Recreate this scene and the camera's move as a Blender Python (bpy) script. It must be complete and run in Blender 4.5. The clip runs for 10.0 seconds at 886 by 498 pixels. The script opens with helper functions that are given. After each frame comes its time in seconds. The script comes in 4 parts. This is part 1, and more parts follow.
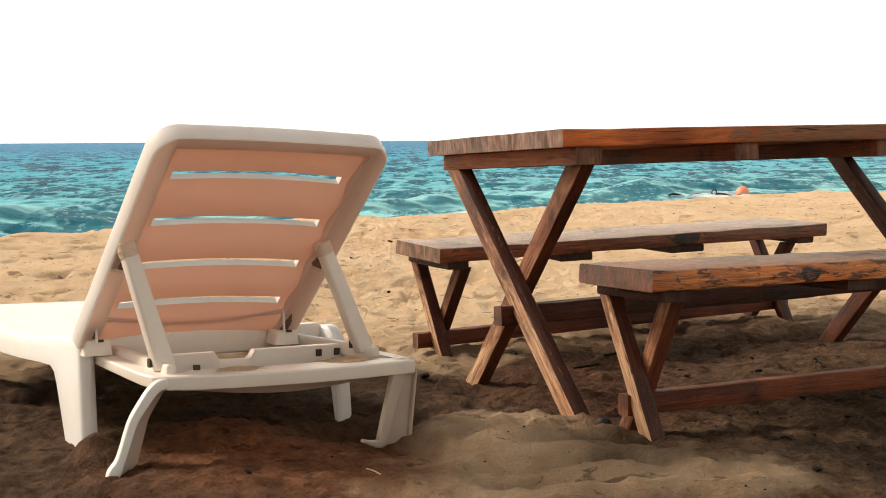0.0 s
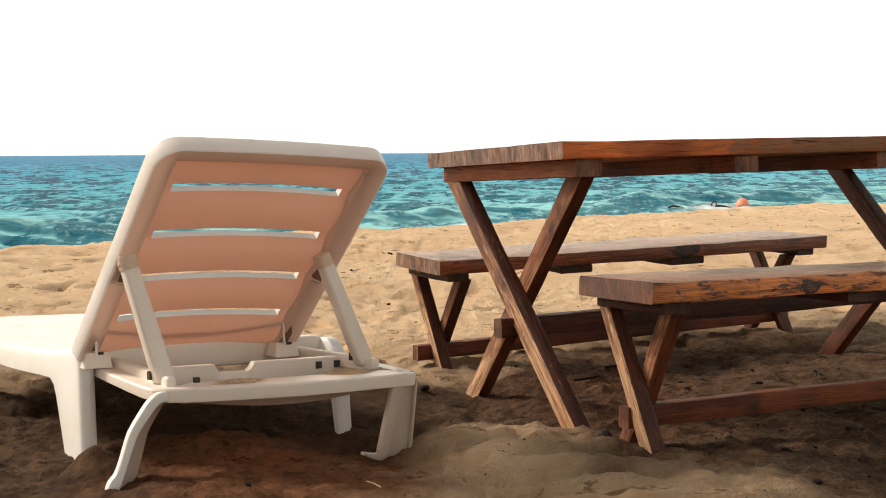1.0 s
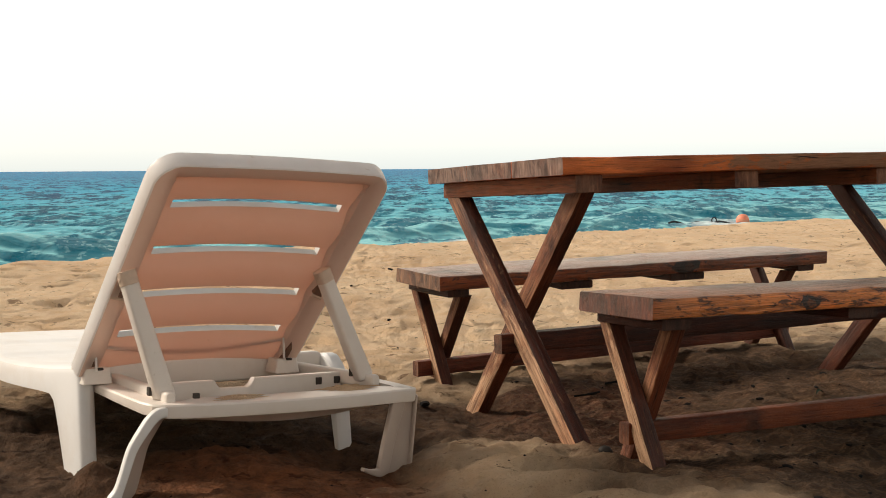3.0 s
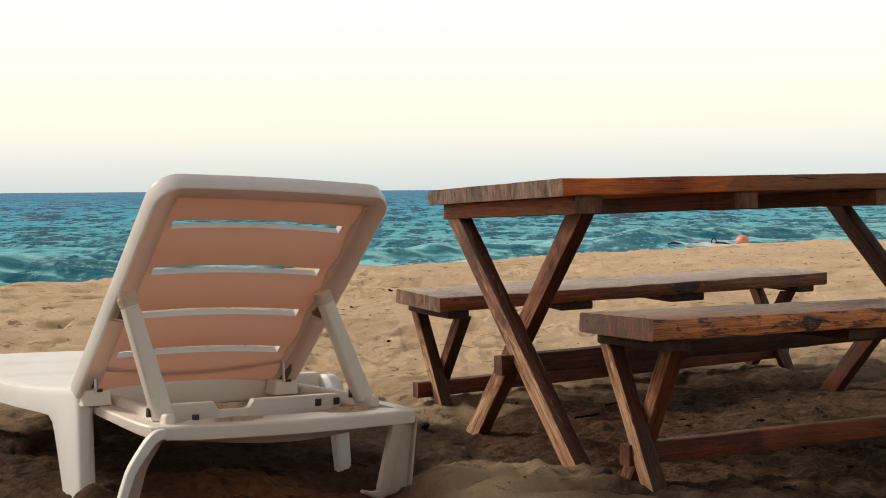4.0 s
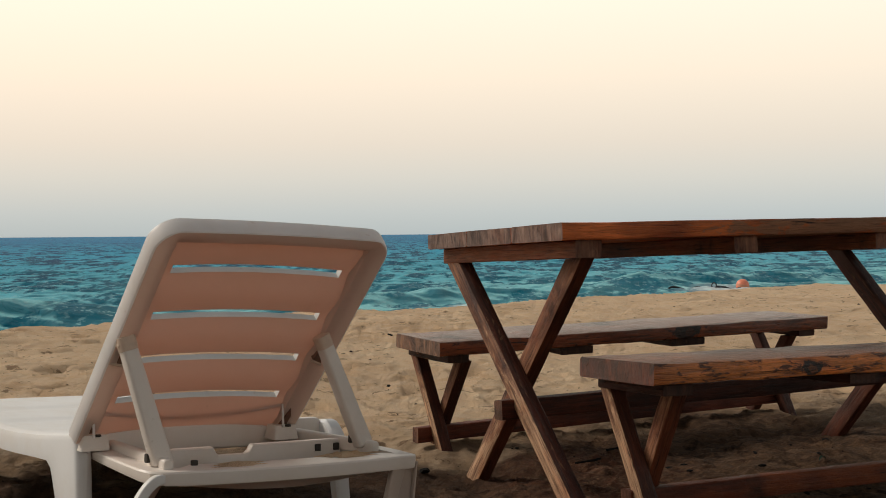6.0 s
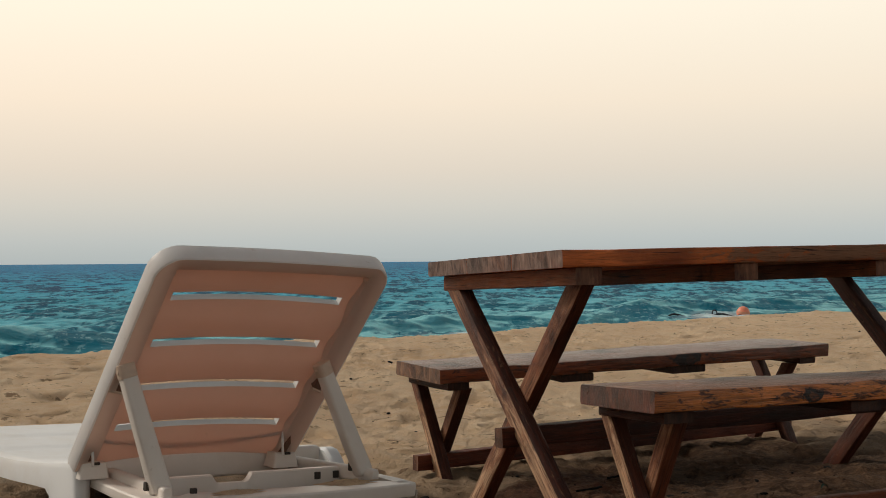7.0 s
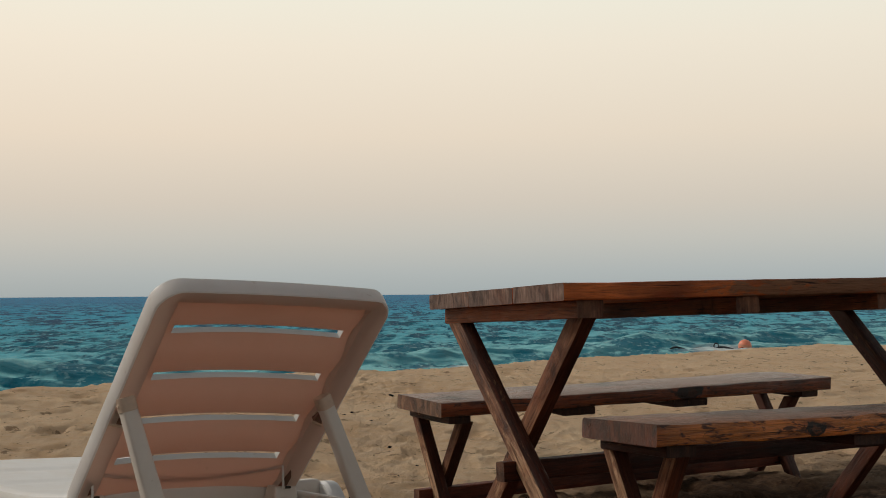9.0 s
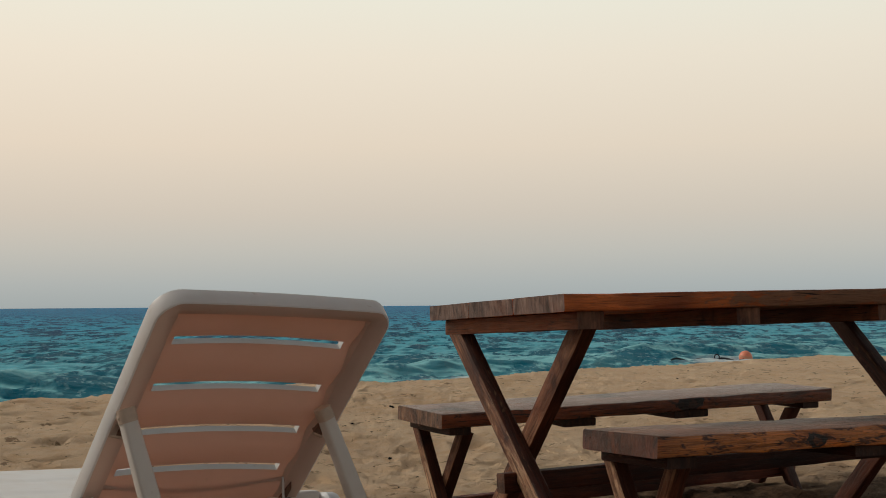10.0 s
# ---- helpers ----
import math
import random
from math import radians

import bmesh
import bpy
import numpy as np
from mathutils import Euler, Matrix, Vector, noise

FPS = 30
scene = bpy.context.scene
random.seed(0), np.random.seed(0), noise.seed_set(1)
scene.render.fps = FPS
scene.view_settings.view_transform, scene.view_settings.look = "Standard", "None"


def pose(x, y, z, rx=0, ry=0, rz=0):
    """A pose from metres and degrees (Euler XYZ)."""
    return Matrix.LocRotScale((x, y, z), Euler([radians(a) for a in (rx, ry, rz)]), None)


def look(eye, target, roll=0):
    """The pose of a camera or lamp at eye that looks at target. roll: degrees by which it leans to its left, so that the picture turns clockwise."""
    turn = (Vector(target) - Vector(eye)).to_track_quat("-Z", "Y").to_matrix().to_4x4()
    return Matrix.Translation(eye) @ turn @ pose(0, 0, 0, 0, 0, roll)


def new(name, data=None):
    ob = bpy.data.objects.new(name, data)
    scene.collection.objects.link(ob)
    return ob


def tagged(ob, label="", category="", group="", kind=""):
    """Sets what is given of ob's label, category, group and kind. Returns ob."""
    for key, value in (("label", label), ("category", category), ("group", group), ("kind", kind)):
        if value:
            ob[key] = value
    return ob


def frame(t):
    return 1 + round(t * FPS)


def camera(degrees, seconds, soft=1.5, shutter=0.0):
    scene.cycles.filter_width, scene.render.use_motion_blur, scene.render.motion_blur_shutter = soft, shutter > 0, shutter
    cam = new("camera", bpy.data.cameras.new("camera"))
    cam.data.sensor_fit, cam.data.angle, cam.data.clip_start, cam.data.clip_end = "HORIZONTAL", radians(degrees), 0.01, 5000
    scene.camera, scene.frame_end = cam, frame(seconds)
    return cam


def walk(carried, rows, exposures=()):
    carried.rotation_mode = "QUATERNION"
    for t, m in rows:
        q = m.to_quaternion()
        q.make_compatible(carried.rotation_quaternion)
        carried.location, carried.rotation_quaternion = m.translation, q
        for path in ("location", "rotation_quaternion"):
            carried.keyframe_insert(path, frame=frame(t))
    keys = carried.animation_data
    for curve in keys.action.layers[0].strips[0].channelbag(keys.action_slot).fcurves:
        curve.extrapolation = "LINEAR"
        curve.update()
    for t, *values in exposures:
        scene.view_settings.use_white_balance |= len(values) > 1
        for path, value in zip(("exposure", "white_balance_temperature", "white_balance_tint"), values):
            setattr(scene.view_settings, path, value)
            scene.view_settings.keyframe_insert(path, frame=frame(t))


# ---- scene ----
cam = camera(40.0, 10.0, 0.95)
PATH = [
    (0.0, pose(0, 0, 0.72, 84.900, 0.375, -0.025)),
    (0.5, pose(0, 0, 0.72, 85.132, 0.386, -0.027)),
    (1.0, pose(0, 0, 0.72, 85.475, 0.400, -0.025)),
    (1.5, pose(0, 0, 0.72, 85.736, 0.402, -0.018)),
    (2.0, pose(0, 0, 0.72, 85.871, 0.397, -0.025)),
    (3.5, pose(0, 0, 0.72, 86.604, 0.405, -0.015)),
    (4.0, pose(0, 0, 0.72, 87.208, 0.412, -0.024)),
    (4.5, pose(0, 0, 0.72, 87.891, 0.427, -0.025)),
    (5.0, pose(0, 0, 0.72, 88.447, 0.434, -0.032)),
    (5.5, pose(0, 0, 0.72, 88.776, 0.441, -0.028)),
    (7.0, pose(0, 0, 0.72, 90.571, 0.440, -0.015)),
    (7.5, pose(0, 0, 0.72, 91.067, 0.431, 0.007)),
    (8.0, pose(0, 0, 0.72, 91.604, 0.423, 0.038)),
    (8.5, pose(0, 0, 0.72, 91.845, 0.423, 0.035)),
    (9.0, pose(0, 0, 0.72, 92.121, 0.425, 0.043)),
    (9.5, pose(0, 0, 0.72, 92.409, 0.427, 0.062)),
    (10.0, pose(0, 0, 0.72, 92.643, 0.420, 0.063)),
]
EXPOSURES = [(0.0, 0.04, 7800, 12), (2.0, -0.14, 7600, 12), (3.5, -0.42, 7350, 11), (4.5, -0.75, 7150, 10), (5.5, -0.99, 7050, 10), (7.5, -1.25, 6950, 9), (10.0, -1.48, 6900, 9)]
walk(cam, PATH, EXPOSURES)

# ---- world and light ----
world = bpy.data.worlds.new("world")
scene.world = world
world.use_nodes = True
wn, wl = world.node_tree.nodes, world.node_tree.links
wn.clear()


def ramp(nodes, stops, interpolation="LINEAR"):
    r = nodes.new("ShaderNodeValToRGB")
    r.color_ramp.interpolation = interpolation
    els = r.color_ramp.elements
    while len(els) < len(stops):
        els.new(0.5)
    for e, (p, c) in zip(els, stops):
        e.position = p
        e.color = (*c, 1) if len(c) == 3 else c
    return r


SUN_ELEVATION, SUN_AZIMUTH = 37.0, 287.0    # azimuth clockwise from +y
wo = wn.new("ShaderNodeOutputWorld")
bg_sky, bg_haze, add = wn.new("ShaderNodeBackground"), wn.new("ShaderNodeBackground"), wn.new("ShaderNodeAddShader")
sky = wn.new("ShaderNodeTexSky")
sky.sky_type, sky.sun_disc = "NISHITA", False
sky.sun_elevation, sky.sun_rotation = radians(SUN_ELEVATION), radians(SUN_AZIMUTH)
sky.dust_density = 3.0
bg_sky.inputs[1].default_value = 0.02
coord, sep = wn.new("ShaderNodeTexCoord"), wn.new("ShaderNodeSeparateXYZ")
# evening haze: grey-blue at the horizon, rose above it, cream higher up
haze = ramp(wn, [(0.0, (0.95, 1.10, 1.18)), (0.018, (1.10, 1.22, 1.28)), (0.045, (1.37, 1.38, 1.34)), (0.075, (1.63, 1.50, 1.36)), (0.13, (2.02, 1.78, 1.52)),
                 (0.20, (2.21, 2.04, 1.78)), (0.25, (2.20, 2.19, 1.97)), (0.40, (1.23, 1.26, 1.22)), (0.65, (0.54, 0.58, 0.64)), (1.0, (0.29, 0.34, 0.43))])
# the glow stands over the sea and fades inland; warmer towards the sun's side
inland = ramp(wn, [(0.0, (0.56, 0.56, 0.57)), (0.55, (0.70, 0.70, 0.71)), (0.9, (1.0, 1.0, 1.0))], "EASE")
side = ramp(wn, [(0.0, (1.04, 0.99, 0.95)), (0.36, (1.015, 1.0, 0.985)), (0.66, (0.985, 1.0, 1.005)), (1.0, (0.95, 1.0, 1.05))])
half_y, half_x = wn.new("ShaderNodeMath"), wn.new("ShaderNodeMath")
for node, axis_name, ramp_node in ((half_y, "Y", inland), (half_x, "X", side)):
    node.operation = "MULTIPLY_ADD"
    node.inputs[1].default_value = node.inputs[2].default_value = 0.5
    wl.new(sep.outputs[axis_name], node.inputs[0])
    wl.new(node.outputs[0], ramp_node.inputs[0])
glow_a, glow_b = wn.new("ShaderNodeMix"), wn.new("ShaderNodeMix")
for node in (glow_a, glow_b):
    node.data_type, node.blend_type = "RGBA", "MULTIPLY"
    node.inputs[0].default_value = 1.0
wl.new(haze.outputs[0], glow_a.inputs[6])
wl.new(inland.outputs[0], glow_a.inputs[7])
wl.new(glow_a.outputs[2], glow_b.inputs[6])
wl.new(side.outputs[0], glow_b.inputs[7])
wl.new(coord.outputs["Generated"], sep.inputs[0])
wl.new(sep.outputs["Z"], haze.inputs[0])
wl.new(glow_b.outputs[2], bg_haze.inputs[0])
bg_haze.inputs[1].default_value = 1.0
wl.new(sky.outputs[0], bg_sky.inputs[0])
wl.new(bg_sky.outputs[0], add.inputs[0])
wl.new(bg_haze.outputs[0], add.inputs[1])
wl.new(add.outputs[0], wo.inputs[0])

sun = new("sun", bpy.data.lights.new("sun", "SUN"))
sun.data.energy, sun.data.angle, sun.data.color = 4.6, radians(14), (1.0, 0.955, 0.905)
az, el = radians(SUN_AZIMUTH), radians(SUN_ELEVATION)
sun.matrix_world = look((math.sin(az) * math.cos(el) * 50, math.cos(az) * math.cos(el) * 50, math.sin(el) * 50), (0, 0, 0))


# ---- materials ----
class Mat:
    """A principled material with short calls for its nodes."""

    def __init__(self, name):
        self.m = bpy.data.materials.new(name)
        self.m.use_nodes = True
        self.n, self.l = self.m.node_tree.nodes, self.m.node_tree.links
        self.b = self.n["Principled BSDF"]
        self.out = self.n["Material Output"]
        self.tc = self.n.new("ShaderNodeTexCoord")

    def link(self, a, b):
        self.l.new(a, b)

    def coords(self, scale=(1, 1, 1), spread=0.0, source="Object"):
        mp = self.n.new("ShaderNodeMapping")
        mp.inputs["Scale"].default_value = scale
        self.link(self.tc.outputs[source], mp.inputs[0])
        if spread:
            info, mul = self.n.new("ShaderNodeObjectInfo"), self.n.new("ShaderNodeMath")
            mul.operation = "MULTIPLY"
            mul.inputs[1].default_value = spread
            self.link(info.outputs["Random"], mul.inputs[0])
            self.link(mul.outputs[0], mp.inputs["Location"])
        return mp.outputs[0]

    def noise(self, vec, scale, detail=4, rough=0.55, distortion=0.0):
        t = self.n.new("ShaderNodeTexNoise")
        t.inputs["Scale"].default_value, t.inputs["Detail"].default_value = scale, detail
        t.inputs["Roughness"].default_value, t.inputs["Distortion"].default_value = rough, distortion
        self.link(vec, t.inputs["Vector"])
        return t.outputs["Fac"]

    def ramp(self, fac, stops):
        r = ramp(self.n, stops)
        self.link(fac, r.inputs[0])
        return r.outputs[0]

    def mix(self, fac, a, b, mode="MIX"):
        x = self.n.new("ShaderNodeMix")
        x.data_type, x.blend_type = "RGBA", mode
        for sock, val in ((x.inputs[0], fac), (x.inputs[6], a), (x.inputs[7], b)):
            if isinstance(val, (int, float)):
                sock.default_value = val
            elif isinstance(val, tuple):
                sock.default_value = (*val, 1)
            else:
                self.link(val, sock)
        return x.outputs[2]

    def math(self, op, a, b):
        x = self.n.new("ShaderNodeMath")
        x.operation = op
        for sock, val in ((x.inputs[0], a), (x.inputs[1], b)):
            if isinstance(val, (int, float)):
                sock.default_value = val
            else:
                self.link(val, sock)
        return x.outputs[0]

    def set(self, **kw):
        for k, v in kw.items():
            sock = self.b.inputs[k.replace("_", " ")]
            if isinstance(v, (int, float)):
                sock.default_value = v
            elif isinstance(v, tuple):
                sock.default_value = (*v, 1)
            else:
                self.link(v, sock)
        return self

    def bump(self, height, strength, distance, after=None):
        x = self.n.new("ShaderNodeBump")
        x.inputs["Strength"].default_value, x.inputs["Distance"].default_value = strength, distance
        self.link(height, x.inputs["Height"])
        if after is not None:
            self.link(after, x.inputs["Normal"])
        self.link(x.outputs[0], self.b.inputs["Normal"])
        return x.outputs[0]


def sand_material(name, dim):
    """Beach sand; the number sets how strongly the landward shade is painted into the colour."""
    k = Mat(name)
    v = k.coords()
    big, mid, fine = k.noise(v, 0.9, 5), k.noise(v, 7, 6, 0.65), k.noise(v, 240, 3, 0.7)
    col = k.ramp(big, [(0.3, (0.71, 0.470, 0.278)), (0.7, (0.86, 0.618, 0.390))])
    col = k.mix(k.ramp(mid, [(0.40, (0, 0, 0)), (0.70, (0.6, 0.6, 0.6))]), col, (0.87, 0.70, 0.51))
    grit = k.noise(v, 34, 4, 0.65)
    col = k.mix(k.ramp(grit, [(0.28, (0.6, 0.6, 0.6)), (0.34, (0, 0, 0))]), col, (0.24, 0.15, 0.085))
    # dark spots paint the shadows of small pits into the colour
    pits = k.noise(k.coords((0.6, 1, 1)), 9, 6, 0.7, 0.6)
    col = k.mix(k.ramp(pits, [(0.37, (0.9, 0.9, 0.9)), (0.415, (0, 0, 0))]), col, (0.33, 0.21, 0.125))
    col = k.mix(k.ramp(fine, [(0.3, (0.5, 0.5, 0.5)), (0.43, (0, 0, 0))]), col, (0.30, 0.19, 0.11))
    pos = k.n.new("ShaderNodeSeparateXYZ")
    k.link(v, pos.inputs[0])
    def oval(cx, cy, rx, ry):
        """1 at the oval's edge, less inside."""
        ex = k.math("MULTIPLY", k.math("SUBTRACT", pos.outputs["X"], cx), 1 / rx)
        ey = k.math("MULTIPLY", k.math("SUBTRACT", pos.outputs["Y"], cy), 1 / ry)
        return k.math("SQRT", k.math("ADD", k.math("MULTIPLY", ex, ex), k.math("MULTIPLY", ey, ey)), 0.0)

    # pale drift seaward, shade painted darker landward; the border bends with the seats and is ragged
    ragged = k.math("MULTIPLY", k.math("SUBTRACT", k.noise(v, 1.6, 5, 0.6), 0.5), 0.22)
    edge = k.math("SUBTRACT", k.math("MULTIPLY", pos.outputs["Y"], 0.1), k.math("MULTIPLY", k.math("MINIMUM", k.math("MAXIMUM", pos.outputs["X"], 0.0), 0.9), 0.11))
    patchy = k.math("MULTIPLY", k.math("SUBTRACT", k.noise(v, 2.4, 5, 0.6), 0.5), 1.6)
    shade_mask = k.math("MULTIPLY", k.ramp(k.math("ADD", edge, ragged), [(0.36, (1, 1, 1)), (0.48, (0, 0, 0))]),
                  k.ramp(k.math("ADD", k.math("MINIMUM", oval(0.12, 2.75, 0.31, 0.62), oval(0.30, 2.42, 0.50, 0.24)), patchy), [(0.10, (0.06, 0.06, 0.06)), (0.95, (1, 1, 1))]))
    # colours of the painted shade: grey-brown, reddish in the middle, darkest by table and bench
    shade_tint = k.mix(k.ramp(k.noise(v, 2.3, 4, 0.6), [(0.35, (0, 0, 0)), (0.65, (1, 1, 1))]), (0.058, 0.040, 0.035), (0.125, 0.092, 0.082))
    shade_tint = k.mix(k.ramp(k.math("ADD", oval(-0.30, 2.72, 0.58, 0.46), k.math("MULTIPLY", patchy, 0.5)), [(0.3, (0.8, 0.8, 0.8)), (1.0, (0, 0, 0))]), shade_tint, (0.37, 0.185, 0.12))
    shade_tint = k.mix(k.ramp(k.math("ADD", oval(1.20, 2.95, 0.75, 0.70), k.math("MULTIPLY", patchy, 0.4)), [(0.4, (0.75, 0.75, 0.75)), (1.1, (0, 0, 0))]), shade_tint, (0.050, 0.037, 0.032))
    shade_tint = k.mix(k.ramp(k.math("ADD", oval(0.44, 3.62, 0.40, 0.85), k.math("MULTIPLY", patchy, 0.5)), [(0.45, (0.9, 0.9, 0.9)), (1.05, (0, 0, 0))]), shade_tint, (0.085, 0.036, 0.025))
    # thin pale ridges in the darkened part
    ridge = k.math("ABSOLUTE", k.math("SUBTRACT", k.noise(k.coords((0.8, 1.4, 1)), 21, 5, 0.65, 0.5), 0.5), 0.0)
    aside = k.ramp(k.math("ADD", pos.outputs["X"], k.math("MULTIPLY", patchy, 0.2)), [(0.05, (0.12, 0.12, 0.12)), (0.45, (1, 1, 1))])
    shade_tint = k.mix(k.math("MULTIPLY", aside, k.ramp(ridge, [(0.0, (0.45, 0.45, 0.45)), (0.022, (0.30, 0.30, 0.30)), (0.055, (0, 0, 0))])), shade_tint, (0.26, 0.205, 0.18))
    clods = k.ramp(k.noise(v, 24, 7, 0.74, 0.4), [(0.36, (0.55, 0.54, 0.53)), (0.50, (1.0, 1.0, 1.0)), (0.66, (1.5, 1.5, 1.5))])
    shade_tint = k.mix(1.0, shade_tint, clods, "MULTIPLY")
    col = k.mix(k.math("MULTIPLY", shade_mask, dim), col, k.mix(1.0, col, shade_tint, "MULTIPLY"))
    k.set(Base_Color=col, Roughness=0.95)
    k.b.inputs["Specular IOR Level"].default_value = 0.15
    b1 = k.bump(k.noise(v, 30, 8, 0.72), 1.0, 0.022)
    b2 = k.bump(k.noise(v, 85, 4, 0.7), 1.0, 0.014, b1)
    k.bump(fine, 0.5, 0.004, b2)
    return k.m


def sea_material():
    k = Mat("sea_water")
    v = k.coords()
    sepn = k.n.new("ShaderNodeSeparateXYZ")
    k.link(v, sepn.inputs[0])
    # distance from the shore: shallow turquoise to deep blue
    far = k.math("ADD", k.math("MULTIPLY", sepn.outputs["Y"], 0.785), k.math("MULTIPLY", sepn.outputs["X"], -0.62))
    depth = k.math("MULTIPLY", k.math("LOGARITHM", k.math("MAXIMUM", far, 1.0), 10.0), 0.3333)
    patch = k.noise(k.coords((0.30, 0.10, 0.2)), 1.0, 7, 0.66, 0.3)
    depth2 = k.math("ADD", depth, k.math("MULTIPLY", k.math("SUBTRACT", patch, 0.5), 0.46))
    col = k.ramp(depth2, [(0.30, (0.10, 0.33, 0.34)), (0.42, (0.012, 0.135, 0.20)), (0.52, (0.002, 0.066, 0.120)), (0.64, (0.003, 0.062, 0.140)), (0.85, (0.014, 0.12, 0.25))])
    lens = k.noise(k.coords((0.95, 0.40, 1)), 1.0, 3, 0.55, 0.5)
    ripple = k.noise(k.coords((3.6, 1.4, 1)), 1.0, 3, 0.6, 0.3)
    lace = k.math("ADD", k.math("MULTIPLY", lens, 0.68), k.math("MULTIPLY", ripple, 0.32))
    pale = k.ramp(depth, [(0.36, (0.33, 0.68, 0.66)), (0.50, (0.09, 0.44, 0.55)), (0.62, (0.03, 0.34, 0.51)), (0.8, (0.016, 0.24, 0.44))])
    col = k.mix(k.ramp(lace, [(0.455, (0, 0, 0)), (0.515, (0.95, 0.95, 0.95))]), col, pale)
    # pale flecks strewn by noise
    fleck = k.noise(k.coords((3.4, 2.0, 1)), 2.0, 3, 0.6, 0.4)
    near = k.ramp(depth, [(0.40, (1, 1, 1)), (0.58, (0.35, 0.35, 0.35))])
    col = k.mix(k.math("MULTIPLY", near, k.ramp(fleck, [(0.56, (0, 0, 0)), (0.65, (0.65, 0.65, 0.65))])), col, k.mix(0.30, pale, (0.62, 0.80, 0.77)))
    # landward wave faces painted darker by their normal, shading put into the colour
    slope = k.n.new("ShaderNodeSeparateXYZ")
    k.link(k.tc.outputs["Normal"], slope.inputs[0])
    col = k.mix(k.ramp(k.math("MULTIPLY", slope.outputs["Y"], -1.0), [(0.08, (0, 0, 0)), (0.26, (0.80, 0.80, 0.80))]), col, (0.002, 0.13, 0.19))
    # broken foam where waves run up the beach
    along = k.math("ADD", k.math("MULTIPLY", sepn.outputs["Y"], 0.62), k.math("MULTIPLY", sepn.outputs["X"], 0.785))
    crests = None
    for at, half in ((20.4, 1.15), (13.5, 0.8)):
        d = k.math("MULTIPLY", k.math("SUBTRACT", along, at), 1 / half)
        bell = k.math("MAXIMUM", k.math("SUBTRACT", 1.0, k.math("MULTIPLY", d, d)), 0.0)
        bell = k.math("MULTIPLY", bell, 0.32 if half > 1 else 0.28)
        crests = bell if crests is None else k.math("MAXIMUM", crests, bell)
    front = k.math("ADD", far, k.math("MULTIPLY", k.noise(k.coords((0.7, 0.7, 0.7)), 1.0, 4, 0.6), 1.6))
    wash = k.math("MULTIPLY", k.ramp(k.math("MULTIPLY", front, 0.02), [(0.348, (1, 1, 1)), (0.360, (0, 0, 0))]), k.ramp(crests, [(0.0, (0, 0, 0)), (0.45, (1, 1, 1))]))
    bub = k.noise(v, 3.5, 6, 0.7, 0.8)
    col = k.mix(k.math("MULTIPLY", wash, k.ramp(bub, [(0.34, (0, 0, 0)), (0.46, (1, 1, 1))])), col, (0.86, 0.88, 0.86))
    w = k.noise(k.coords((1.2, 1.8, 1)), 1.3, 6, 0.6, 0.3)
    nb = k.bump(w, 0.8, 0.25)
    dif, gl = k.n.new("ShaderNodeBsdfDiffuse"), k.n.new("ShaderNodeBsdfGlossy")
    mx, fr = k.n.new("ShaderNodeMixShader"), k.n.new("ShaderNodeFresnel")
    fr.inputs["IOR"].default_value = 1.33
    gl.inputs["Roughness"].default_value = 0.15
    k.link(nb, fr.inputs["Normal"])
    k.link(k.math("MINIMUM", k.math("MULTIPLY", fr.outputs[0], 0.30), 0.10), mx.inputs[0])
    k.link(col, dif.inputs["Color"])
    for s in (dif, gl):
        k.link(nb, s.inputs["Normal"])
    k.link(dif.outputs[0], mx.inputs[1])
    k.link(gl.outputs[0], mx.inputs[2])
    k.link(mx.outputs[0], k.out.inputs[0])
    return k.m


